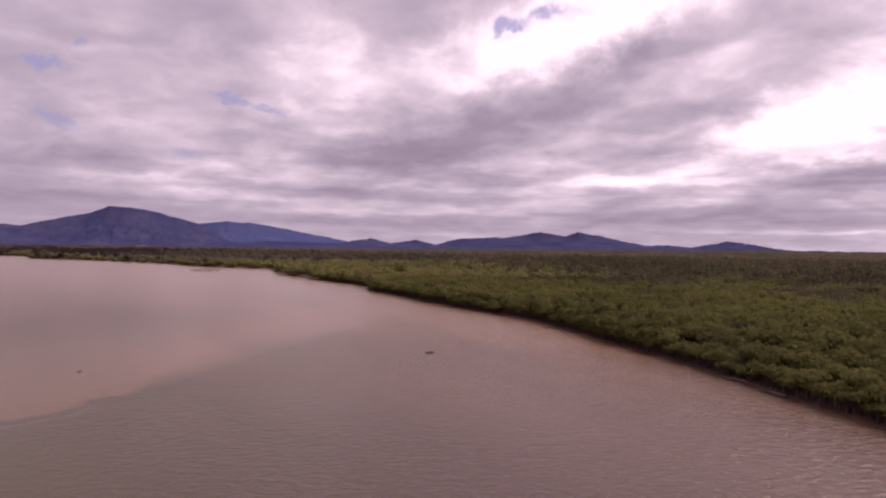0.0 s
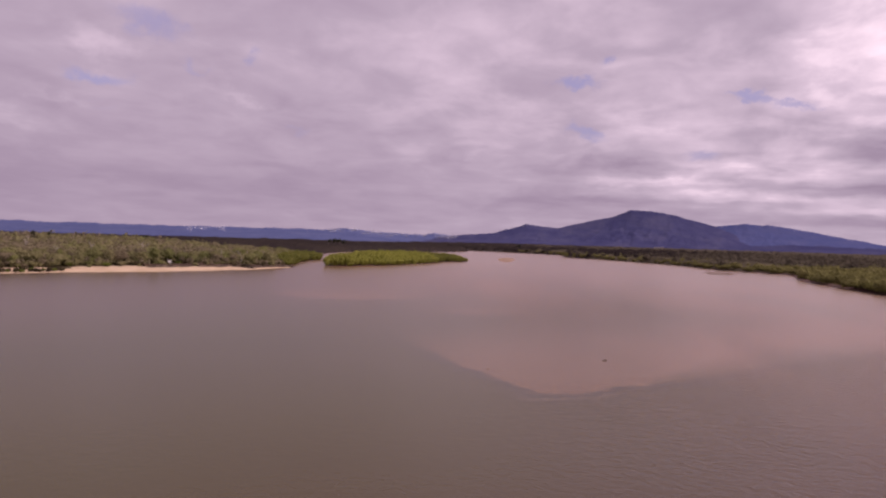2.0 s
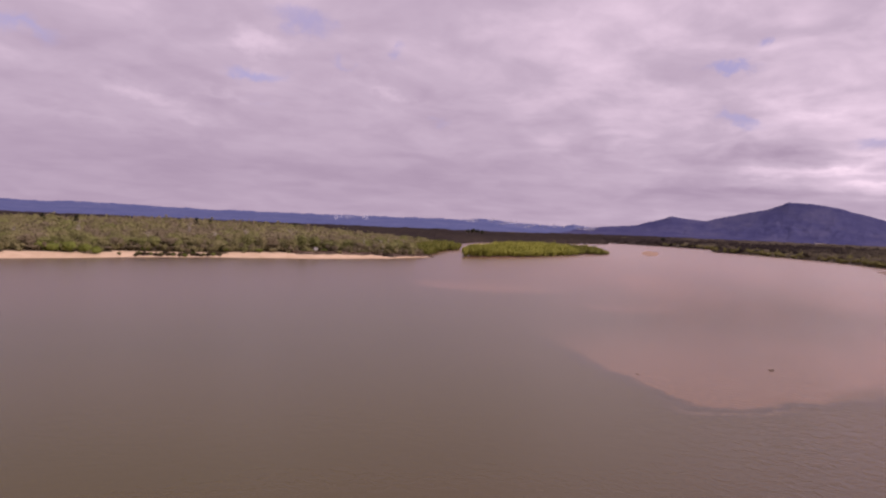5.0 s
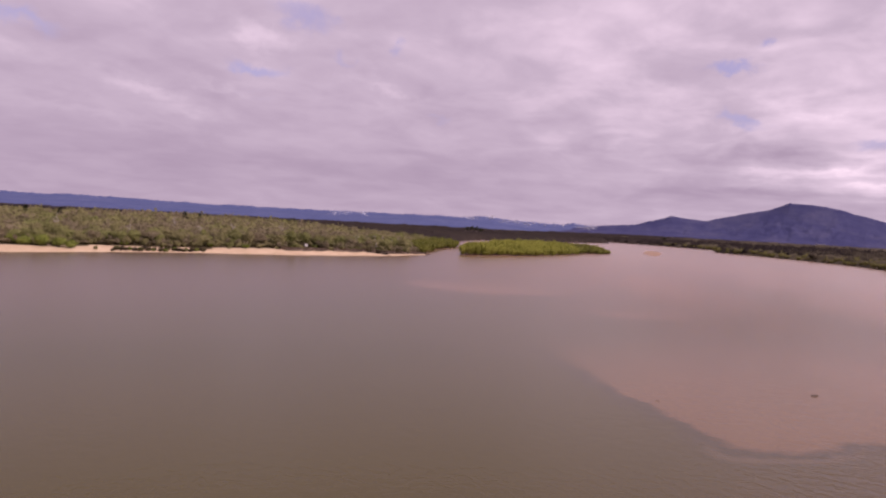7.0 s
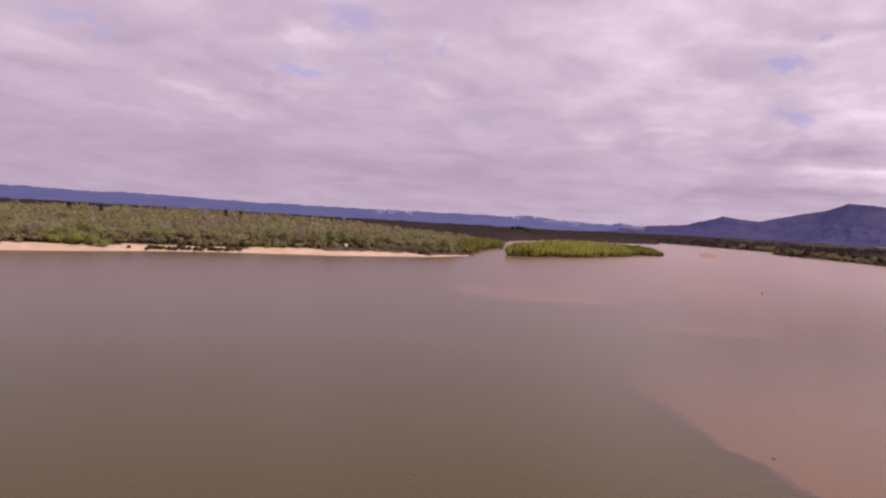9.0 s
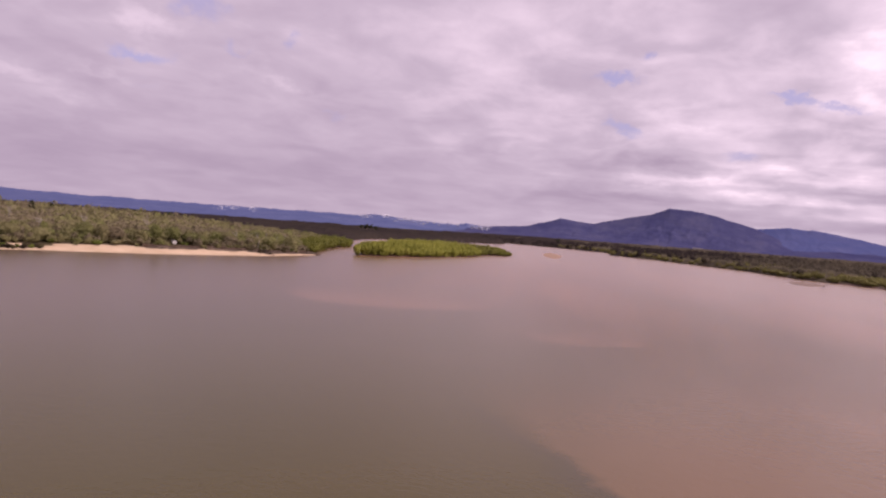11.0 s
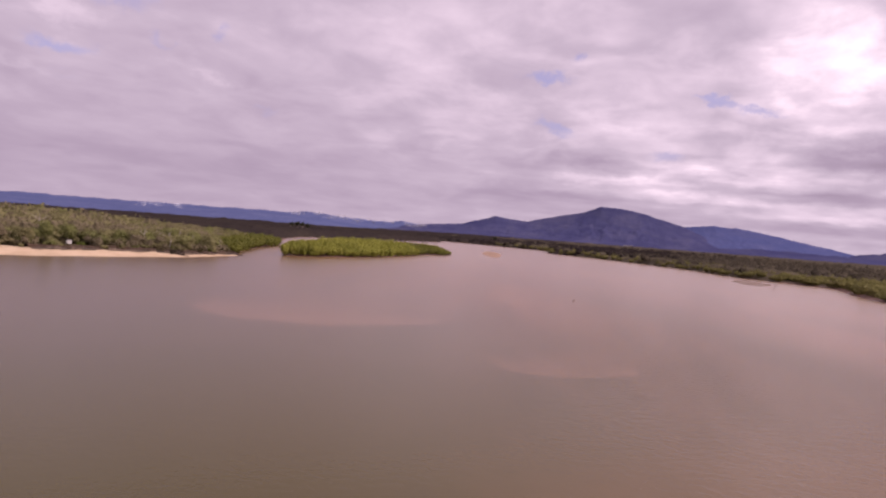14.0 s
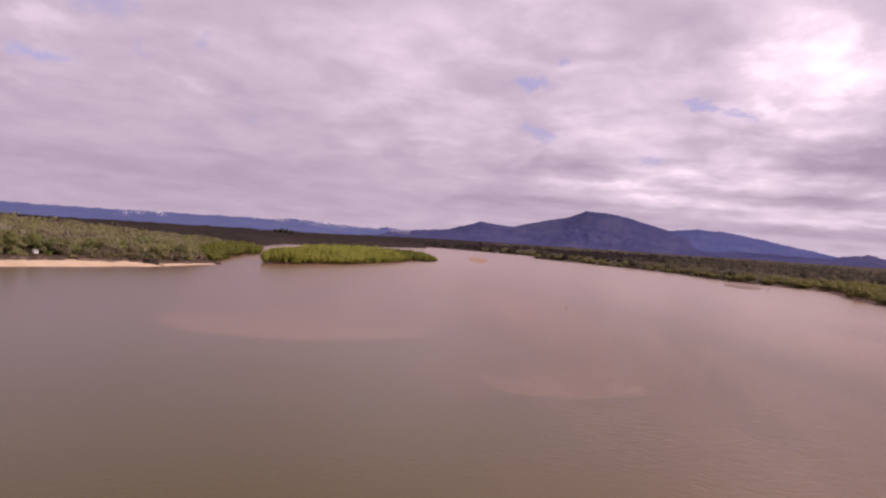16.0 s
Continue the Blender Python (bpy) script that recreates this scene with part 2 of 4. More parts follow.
UPLAND = foliage("dull_upland_leaves", (0.055, 0.049, 0.031), (0.092, 0.083, 0.046), (0.138, 0.122, 0.066), 0.012)
FAR_LEAVES = foliage("far_canopy_leaves", (0.034, 0.029, 0.03), (0.054, 0.045, 0.043), (0.078, 0.064, 0.052), 0.006, 0.0)
# These two leaf colours are lifted to stand in for distance haze.
FAR_WOODS = foliage("far_woods_leaves", (0.071, 0.063, 0.051), (0.119, 0.104, 0.076), (0.177, 0.153, 0.105), 0.01, 0.0)
HAZED_RIVERSIDE = foliage("hazed_riverside_leaves", (0.099, 0.097, 0.037), (0.171, 0.165, 0.059), (0.259, 0.244, 0.090), 0.015)
BARK = two_tone("grey_bark", (0.16, 0.12, 0.09), (0.4, 0.34, 0.28), 1.2, bump=0.02)
DARK_BARK = two_tone("wet_mangrove_bark", (0.06, 0.035, 0.03), (0.13, 0.078, 0.066), 1.5, bump=0.02)
SAND = two_tone("beach_sand", (0.43, 0.32, 0.205), (0.56, 0.435, 0.295), 0.12, bump=0.03)
MUD = two_tone("river_mud", (0.085, 0.046, 0.036), (0.155, 0.086, 0.066), 0.25, rough=0.55, bump=0.03)
FLOOR = two_tone("leaf_litter", (0.06, 0.05, 0.03), (0.12, 0.098, 0.056), 0.3, bump=0.05, spec=0.0)


def hazed_slope_cover(name, dark, mid, pale):
    """Far forest slope: haze, lit spurs and shaded hollows painted in, at two scales."""
    m, g, b = material(name, 0.95, 0.0, 0.0)
    pos = position(g)
    big = g.noise(g.scale(pos, 1.0, 1.0, 1.6), 0.006, 5.0, 0.62, 0.4)
    small = g.noise(g.scale(pos, 1.0, 1.0, 1.3), 0.03, 5.0, 0.65)
    v = g.math("ADD", g.math("MULTIPLY", big, 0.78), g.math("MULTIPLY", small, 0.22))
    ramp = g.node("ShaderNodeValToRGB")
    ramp.color_ramp.elements[0].position, ramp.color_ramp.elements[0].color = 0.36, (*dark, 1)
    ramp.color_ramp.elements[1].position, ramp.color_ramp.elements[1].color = 0.66, (*pale, 1)
    ramp.color_ramp.elements.new(0.5).color = (*mid, 1)
    g.put(ramp.inputs[0], v)
    g.link(ramp.outputs[0], b.inputs["Base Color"])
    bumped(g, b, v, 4.0, 0.5)
    return m


# Base colours carry the air's blue haze; farther slopes get paler, bluer ones.
PEAK = hazed_slope_cover("haze_painted_forest_slope", (0.042, 0.046, 0.112), (0.055, 0.059, 0.128), (0.076, 0.078, 0.142))
PEAK_FAR = hazed_slope_cover("far_haze_painted_slope", (0.062, 0.08, 0.188), (0.072, 0.088, 0.197), (0.086, 0.1, 0.205))
RANGE = hazed_slope_cover("haze_painted_range_slope", (0.07, 0.091, 0.194), (0.082, 0.103, 0.208), (0.1, 0.12, 0.222))


def build_water_material():
    m, g, b = material("muddy_river_water", 0.25, 0.0, 0.42)
    b.inputs["IOR"].default_value = 1.33
    pos = position(g)
    warp = g.split(g.noise(pos, 0.045, 6.0, 0.62, color=True))
    px, py, _ = g.split(pos)
    wx = g.math("ADD", px, g.math("MULTIPLY", g.math("SUBTRACT", warp[0], 0.5), 10.0))
    wy = g.math("ADD", py, g.math("MULTIPLY", g.math("SUBTRACT", warp[1], 0.5), 10.0))
    eddy = g.split(g.noise(pos, 0.16, 4.0, 0.55, color=True))
    wx = g.math("ADD", wx, g.math("MULTIPLY", g.math("SUBTRACT", eddy[0], 0.5), 5.0))
    wy = g.math("ADD", wy, g.math("MULTIPLY", g.math("SUBTRACT", eddy[1], 0.5), 5.0))
    broad = g.noise(g.scale(pos, 1.0, 0.6, 1.0), 0.012, 5.0, 0.55)
    # a tongue of silt pushes downstream between two fronts, with smaller lobes behind it
    def front(x0, y0, nx, ny):
        return g.math("ADD", g.math("MULTIPLY", g.math("SUBTRACT", wx, x0), nx), g.math("MULTIPLY", g.math("SUBTRACT", wy, y0), ny))

    left, right = front(-62, 85.2, 0.46, 0.888), front(-43.5, 93, -0.964, 0.265)
    edge = g.node("ShaderNodeMath", operation="SMOOTH_MIN")
    g.put(edge.inputs[0], left)
    g.put(edge.inputs[1], right)
    edge.inputs[2].default_value = 13.0
    inner = edge.outputs[0]
    blur = g.math("ADD", g.step(wy, 86.0, 150.0, 1.2, 16.0), g.step(wx, -115.0, -85.0, 9.0, 0.0))
    along = g.step(wx, -112.0, -64.0, 0.0, 1.0)
    tongue = g.math("MULTIPLY", g.math("DIVIDE", g.math("ADD", inner, 1.0), blur, clamp=True), g.step(inner, 0.0, 60.0, 0.53, 0.05))
    tongue = g.math("MULTIPLY", tongue, along)
    line = g.math("MULTIPLY", g.step(inner, -5.0, -0.8), g.step(inner, -0.6, 0.6, 1.0, 0.0))
    line = g.math("MULTIPLY", g.math("MULTIPLY", line, along), g.step(wy, 110.0, 160.0, 0.55, 0.15))
    drift = g.math("ADD", g.math("MULTIPLY", wx, 0.42), g.math("MULTIPLY", wy, 0.86))
    upstream = g.math("MULTIPLY", g.step(drift, 18.0, 165.0, 0.0, 0.8), g.step(broad, 0.35, 0.65, 0.8, 1.15))
    # streaks drawn out along the current
    flow = g.combine(g.math("ADD", g.math("MULTIPLY", px, 0.83), g.math("MULTIPLY", py, 0.55)), g.math("SUBTRACT", g.math("MULTIPLY", py, 0.166), g.math("MULTIPLY", px, 0.11)), 0.0)
    streak = g.step(g.noise(flow, 0.03, 5.0, 0.6, 0.5), 0.34, 0.66, 0.68, 1.3)
    tongue = g.math("ADD", tongue, g.math("MULTIPLY", upstream, streak))
    mud = tongue
    for cx, cy, rx, ry, k in ((-122, 168, 12, 17, 0.3), (-188, 181, 29, 33, 0.5)):
        u = g.math("DIVIDE", g.math("SUBTRACT", wx, cx), rx)
        v = g.math("DIVIDE", g.math("SUBTRACT", wy, cy), ry)
        d = g.math("SQRT", g.math("ADD", g.math("MULTIPLY", u, u), g.math("MULTIPLY", v, v)))
        sharp = g.step(g.math("ADD", v, g.math("MULTIPLY", u, -0.5)), -0.7, 0.2, 1.0, 0.0)
        soft = g.step(d, 0.0, 1.3, 1.0, 0.0)
        hard = g.step(d, 0.9, 1.04, 1.0, 0.0)
        e = g.math("ADD", g.math("MULTIPLY", hard, sharp), g.math("MULTIPLY", g.math("MULTIPLY", soft, 0.6), g.math("SUBTRACT", 1.0, sharp)))
        mud = g.math("ADD", mud, g.math("MULTIPLY", e, k), clamp=True)
    base = g.mix(g.step(broad, 0.3, 0.7), (0.055, 0.046, 0.006), (0.067, 0.053, 0.01))
    base = g.mix(g.step(g.math("ADD", wx, g.math("MULTIPLY", wy, -0.15)), -75.0, 10.0), base, (0.087, 0.057, 0.044))
    base = g.mix(g.step(wx, -230.0, -110.0, 0.75, 0.0), base, (0.108, 0.07, 0.042))
    base = g.mix(line, base, (0.05, 0.042, 0.024))
    # a strand of pale scum that follows the front
    strand = g.math("MULTIPLY", g.step(inner, -3.4, -2.4), g.step(inner, -2.3, -1.4, 1.0, 0.0))
    strand = g.math("MULTIPLY", g.math("MULTIPLY", strand, along), g.step(wx, -58.0, -46.0, 0.0, g.step(wy, 84.0, 96.0, 0.16, 0.0)))
    base = g.mix(strand, base, (0.3, 0.22, 0.15))
    color = g.mix(mud, base, (0.205, 0.117, 0.063))
    # silty reach upstream, painted paler in place of stronger sky reflection
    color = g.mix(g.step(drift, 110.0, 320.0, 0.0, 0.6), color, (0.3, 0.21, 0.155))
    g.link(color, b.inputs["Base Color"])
    w1 = g.noise(g.scale(pos, 1.0, 1.25, 1.0), 0.75, 3.0, 0.6, 0.5)
    w2 = g.noise(g.scale(pos, 1.0, 1.3, 1.0), 2.4, 2.0, 0.5)
    gust = g.step(g.noise(pos, 0.012, 3.0, 0.5), 0.3, 0.75, 0.6, 1.0)
    gust = g.math("MULTIPLY", g.math("MULTIPLY", gust, g.step(px, -30.0, 40.0, 1.0, 1.45)), g.step(g.math("ADD", px, g.math("MULTIPLY", py, 0.9)), 0.0, 55.0, 0.1, 1.0))
    gust = g.math("MULTIPLY", gust, g.math("SUBTRACT", 1.0, g.math("MULTIPLY", along, g.step(inner, -4.0, 6.0, 0.0, 0.6))))
    gust = g.math("MULTIPLY", gust, g.step(py, 130.0, 330.0, 1.0, 0.35))
    h = g.math("MULTIPLY", g.math("ADD", g.math("SUBTRACT", w1, 0.5), g.math("MULTIPLY", g.math("SUBTRACT", w2, 0.5), 0.2)), gust)
    bumped(g, b, h, 0.3)
    return m


WATER = build_water_material()

# ---- plan of the river ----
RIGHT_BANK = [(110, -600), (80, -120), (60, 25), (50, 81), (48, 99), (42, 128), (34, 161), (24, 205), (12, 224), (-5, 262),
              (-32, 328), (-38, 361), (-75, 427), (-112, 492), (-124, 530), (-146, 605), (-216, 650), (-302, 752), (-420, 842),
              (-520, 898), (-534, 925), (-556, 980), (-603, 1038), (-719, 1085), (-900, 1130), (-1500, 1260), (-4900, 1700),
              (-4900, 6000), (6000, 6000), (6000, -600)]
LEFT_BANK = [(-4900, 1650), (-1500, 1215), (-900, 1085), (-795, 1035), (-768, 1000), (-742, 850), (-700, 645), (-645, 570),
             (-592, 510), (-600, 486), (-562, 452), (-484, 417), (-470, 404), (-457, 386), (-444, 368), (-424, 345), (-385, 305), (-355, 282), (-338, 238),
             (-335, 185), (-341, 142), (-340, 104), (-334, 80), (-328, 45), (-322, 0), (-318, -120), (-340, -600), (-4900, -600)]
ISLAND = [(-373, 326), (-364, 318), (-359, 336), (-364, 380), (-386, 455), (-397, 476), (-409, 498), (-404, 513), (-411, 535),
          (-428, 556), (-462, 560), (-480, 520), (-452, 440), (-406, 368), (-377, 335)]
rng = np.random.default_rng(7)


def inside_distance(points, poly):
    """Signed distance to a closed outline, positive inside."""
    p = np.asarray(points, float)
    a = np.asarray(poly, float)
    b = np.roll(a, -1, 0)
    best = np.full(len(p), 1e18)
    odd = np.zeros(len(p), bool)
    for (ax, ay), (bx, by) in zip(a, b):
        dx, dy = bx - ax, by - ay
        t = np.clip(((p[:, 0] - ax) * dx + (p[:, 1] - ay) * dy) / (dx * dx + dy * dy), 0, 1)
        best = np.minimum(best, (p[:, 0] - ax - t * dx) ** 2 + (p[:, 1] - ay - t * dy) ** 2)
        if ay != by:
            odd ^= ((ay > p[:, 1]) != (by > p[:, 1])) & (p[:, 0] < dx * (p[:, 1] - ay) / dy + ax)
    return np.where(odd, 1, -1) * np.sqrt(best)


def lattice(x, y, seed):
    """Smooth random field on a unit lattice."""
    xi, yi = np.floor(x).astype(np.int64), np.floor(y).astype(np.int64)
    fx, fy = x - xi, y - yi
    fx, fy = fx * fx * (3 - 2 * fx), fy * fy * (3 - 2 * fy)

    def h(i, j):
        n = (i * 374761393 + j * 668265263 + seed * 974634777) & 0xFFFFFFFF
        n = ((n ^ (n >> 13)) * 1274126177) & 0xFFFFFFFF
        return ((n ^ (n >> 16)) & 0xFFFF) / 65535.0

    return (h(xi, yi) * (1 - fx) + h(xi + 1, yi) * fx) * (1 - fy) + (h(xi, yi + 1) * (1 - fx) + h(xi + 1, yi + 1) * fx) * fy


def fractal(x, y, seed, octaves=4):
    return sum(lattice(x * 2 ** k, y * 2 ** k, seed + k) * 0.5 ** k for k in range(octaves)) / (2 - 0.5 ** (octaves - 1))


# width of the open sand along the beach
SAND_Y = [-60, 40, 60, 90, 105, 122, 140, 160, 200, 235, 250, 285]
SAND_W = [15, 16, 15, 14, 15, 13, 14, 16, 15, 13, 8, 6]


def beach_x(y, d):
    rows = [q for q in LEFT_BANK if -601 < q[1] < 303 and q[0] > -400][::-1]
    return np.interp(y, [q[1] for q in rows], [q[0] for q in rows]) - d


def shore(points):
    """Distance into the land, with a ragged edge, for right bank, left bank and island."""
    p = np.asarray(points, float)
    rag = (fractal(p[:, 0] / 14, p[:, 1] / 14, 3) - 0.5) * 9
    return [inside_distance(p, q) + rag * k for q, k in ((RIGHT_BANK, 0.5), (LEFT_BANK, 0.5), (ISLAND, 0.5))]


def is_beach(p):
    return (p[:, 0] < -290) & (p[:, 0] > -520) & (p[:, 1] < 292)


def ground_height(points):
    p = np.asarray(points, float)
    r, l, i = shore(p)
    d = np.maximum(np.maximum(r, l), i)
    low = np.clip(d * 0.12, -2.5, 0.7)
    berm = np.clip(d * 0.13, -2.5, 2.1) + np.clip((d - 16) * 0.05, 0, 0.6)
    k = np.clip((292 - p[:, 1]) / 40, 0, 1) * (l > -40) * (p[:, 0] < -250)
    return low * (1 - k) + berm * k


def mesh_data(name, verts, faces, mat, smooth=False, slots=None):
    me = bpy.data.meshes.new(name)
    verts, faces = np.asarray(verts, np.float32), np.asarray(faces, np.int32)
    n = faces.shape[1]
    me.vertices.add(len(verts))
    me.vertices.foreach_set("co", verts.ravel())
    me.loops.add(faces.size)
    me.loops.foreach_set("vertex_index", faces.ravel())
    me.polygons.add(len(faces))
    me.polygons.foreach_set("loop_start", np.arange(0, faces.size, n, dtype=np.int32))
    if slots is not None:
        me.polygons.foreach_set("material_index", np.asarray(slots, np.int32))
    me.update(calc_edges=True)
    me.polygons.foreach_set("use_smooth", np.full(len(faces), smooth, bool))
    for m in (mat if isinstance(mat, (list, tuple)) else [mat]):
        me.materials.append(m)
    return me


def grid_faces(nu, nv):
    i = np.arange(nu - 1)[:, None] * nv + np.arange(nv - 1)[None, :]
    return np.stack([i, i + nv, i + nv + 1, i + 1], -1).reshape(-1, 4)


def part(name, me, parent, label=""):
    ob = new(name, me)
    ob.parent = parent
    return tagged(ob, label)


# ---- ground, water ----


def axis(lo, hi, step, ends, far):
    left = lo - np.geomspace(step * 2, lo - ends[0] + step, far)
    right = hi + np.geomspace(step * 2, ends[1] - hi + step, far)
    return np.concatenate([np.sort(left), np.arange(lo, hi + step, step), right])


def build_ground():
    gx = axis(-640, 110, 4.2, (-4800, 4800), 30)
    gy = axis(-60, 1100, 5.5, (-900, 4800), 30)
    xx, yy = np.meshgrid(gx, gy, indexing="ij")
    p = np.stack([xx.ravel(), yy.ravel()], 1)
    z = ground_height(p)
    f = grid_faces(len(gx), len(gy))
    c = p[f].mean(1)
    r, l, i = shore(c)
    d = np.maximum(np.maximum(r, l), i)
    slot = np.where(d > 7, 2, 1)
    edge = np.interp(c[:, 1], SAND_Y, SAND_W) + (fractal(c[:, 0] / 9, c[:, 1] / 9, 21) - 0.5) * 12
    slot = np.where(is_beach(c) & (l < edge) & (l > -6), 0, slot)
    ob = new("ground", mesh_data("ground", np.column_stack([p, z]), f[:, ::-1], [SAND, MUD, FLOOR], True, slot))
    tagged(ob, "flat river land of mud, leaf litter and pale sand", "ground", kind="structure")
    s = 4850.0
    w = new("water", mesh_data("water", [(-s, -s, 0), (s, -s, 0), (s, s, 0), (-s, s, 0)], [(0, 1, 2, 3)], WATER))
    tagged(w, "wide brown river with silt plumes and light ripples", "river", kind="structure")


build_ground()

# ---- mountains ----


def mountain(name, label, mat, ridge, away, depth, seed, rough=0.07):
    """A ridge along bearings; ridge: (bearing, height in degrees above the eye) of its summits and saddles."""
    az = np.array([q[0] for q in ridge][::-1], float)
    el = np.array([q[1] for q in ridge][::-1], float)
    a = np.arange(az[0], az[-1] + 0.05, 0.045)
    e = np.interp(a, az, el)
    e = np.convolve(np.pad(e, 1, mode="edge"), (0.25, 0.5, 0.25), "valid")
    e = e + (fractal(a * 1.3, a * 0 + seed, seed, 3) - 0.5) * 0.1
    fine = (fractal(a * 5, a * 0 + seed, seed + 3, 4) - 0.5) * 0.07
    crest = 20 + away * np.tan(np.radians(e))
    wide = np.ones(81) / 81
    broad = np.convolve(np.pad(crest, 40, mode="edge"), wide, "valid")
    rows = np.concatenate([np.linspace(-1, 0, 45), np.linspace(0.1, 0.5, 5)])
    verts = []
    for v in rows:
        r = away + v * np.interp(a, (42, 52), (min(depth, 450), depth))
        gully = fractal(a * 0.8 + v * 1.6, a * 0.1 - v * 2.2, seed + 20, 4)
        bump = (fractal(a * 2.0 + 50, a * 0 + v * 16, seed + 40, 4) - 0.5)
        ridged = 1 - np.abs(2 * gully - 1)
        fall = np.clip(1 - np.abs(v) ** 0.85, 0, 1) if v < 0 else 1 - v * 1.2
        near = np.abs(v) * (1 - np.abs(v)) if v < 0 else 0
        k = min(1.0, abs(v) * 5)
        top = crest * (1 - k) + np.minimum(broad, crest * 1.15) * k
        lift = (top + away * np.radians(fine) * max(0.0, 1 - abs(v) * 8)) * fall + crest * near * (bump * 0.2 - ridged * rough * 4.5)
        b = np.radians(a)
        verts.append(np.column_stack([-np.sin(b) * r, np.cos(b) * r, np.maximum(lift, -5)]))
    ob = new(name, mesh_data(name, np.concatenate(verts), grid_faces(len(rows), len(a)), mat, True))
    return tagged(ob, label, "mountain", kind="structure")


mountain("backdrop_range", "long low haze-blue range on the horizon", RANGE,
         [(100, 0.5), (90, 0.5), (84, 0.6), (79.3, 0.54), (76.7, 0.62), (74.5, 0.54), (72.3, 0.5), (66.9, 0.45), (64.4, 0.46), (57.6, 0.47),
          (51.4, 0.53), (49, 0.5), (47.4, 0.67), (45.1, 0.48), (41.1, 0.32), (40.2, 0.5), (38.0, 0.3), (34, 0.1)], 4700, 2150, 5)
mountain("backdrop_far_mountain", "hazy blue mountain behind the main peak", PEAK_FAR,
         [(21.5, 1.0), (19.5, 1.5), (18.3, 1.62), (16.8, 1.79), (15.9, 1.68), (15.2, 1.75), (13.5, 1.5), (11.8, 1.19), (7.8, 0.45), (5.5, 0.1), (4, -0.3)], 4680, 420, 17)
mountain("backdrop_low_hills", "chain of low dark haze-blue hills", PEAK,
         [(9.5, 0.1), (7.6, 0.35), (5.8, 0.66), (4.2, 0.27), (2.1, 0.57), (0.6, 0.27), (-1.4, 0.75), (-4.7, 0.83), (-7.7, 1.31), (-9.6, 1.0),
          (-10.6, 1.34), (-12.9, 0.92), (-15.6, 0.33), (-17.4, 0.4), (-18.9, 0.2), (-21.5, 0.69), (-23.2, 0.5), (-25.5, 0.11), (-31, 0.02), (-37, 0.05)], 4620, 420, 31)
mountain("backdrop_main_peak", "dark haze-blue forested mountain with one broad summit", PEAK,
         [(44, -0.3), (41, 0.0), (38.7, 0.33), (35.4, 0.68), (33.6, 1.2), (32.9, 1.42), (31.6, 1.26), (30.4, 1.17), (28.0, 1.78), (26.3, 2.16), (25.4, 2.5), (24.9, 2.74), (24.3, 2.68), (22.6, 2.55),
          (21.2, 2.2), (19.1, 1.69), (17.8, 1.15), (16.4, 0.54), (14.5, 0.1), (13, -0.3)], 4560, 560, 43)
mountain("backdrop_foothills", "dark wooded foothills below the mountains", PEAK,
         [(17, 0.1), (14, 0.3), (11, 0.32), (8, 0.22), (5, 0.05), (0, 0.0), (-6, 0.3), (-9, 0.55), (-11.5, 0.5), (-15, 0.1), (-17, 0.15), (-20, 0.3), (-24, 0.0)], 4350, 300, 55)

# ---- plants ----
ICO = (1 + 5 ** 0.5) / 2
ICO_V = np.array([(-1, ICO, 0), (1, ICO, 0), (-1, -ICO, 0), (1, -ICO, 0), (0, -1, ICO), (0, 1, ICO), (0, -1, -ICO), (0, 1, -ICO),
                  (ICO, 0, -1), (ICO, 0, 1), (-ICO, 0, -1), (-ICO, 0, 1)]) / (1 + ICO ** 2) ** 0.5
ICO_F = np.array([(0, 11, 5), (0, 5, 1), (0, 1, 7), (0, 7, 10), (0, 10, 11), (1, 5, 9), (5, 11, 4), (11, 10, 2), (10, 7, 6), (7, 1, 8),
                  (3, 9, 4), (3, 4, 2), (3, 2, 6), (3, 6, 8), (3, 8, 9), (4, 9, 5), (2, 4, 11), (6, 2, 10), (8, 6, 7), (9, 8, 1)])


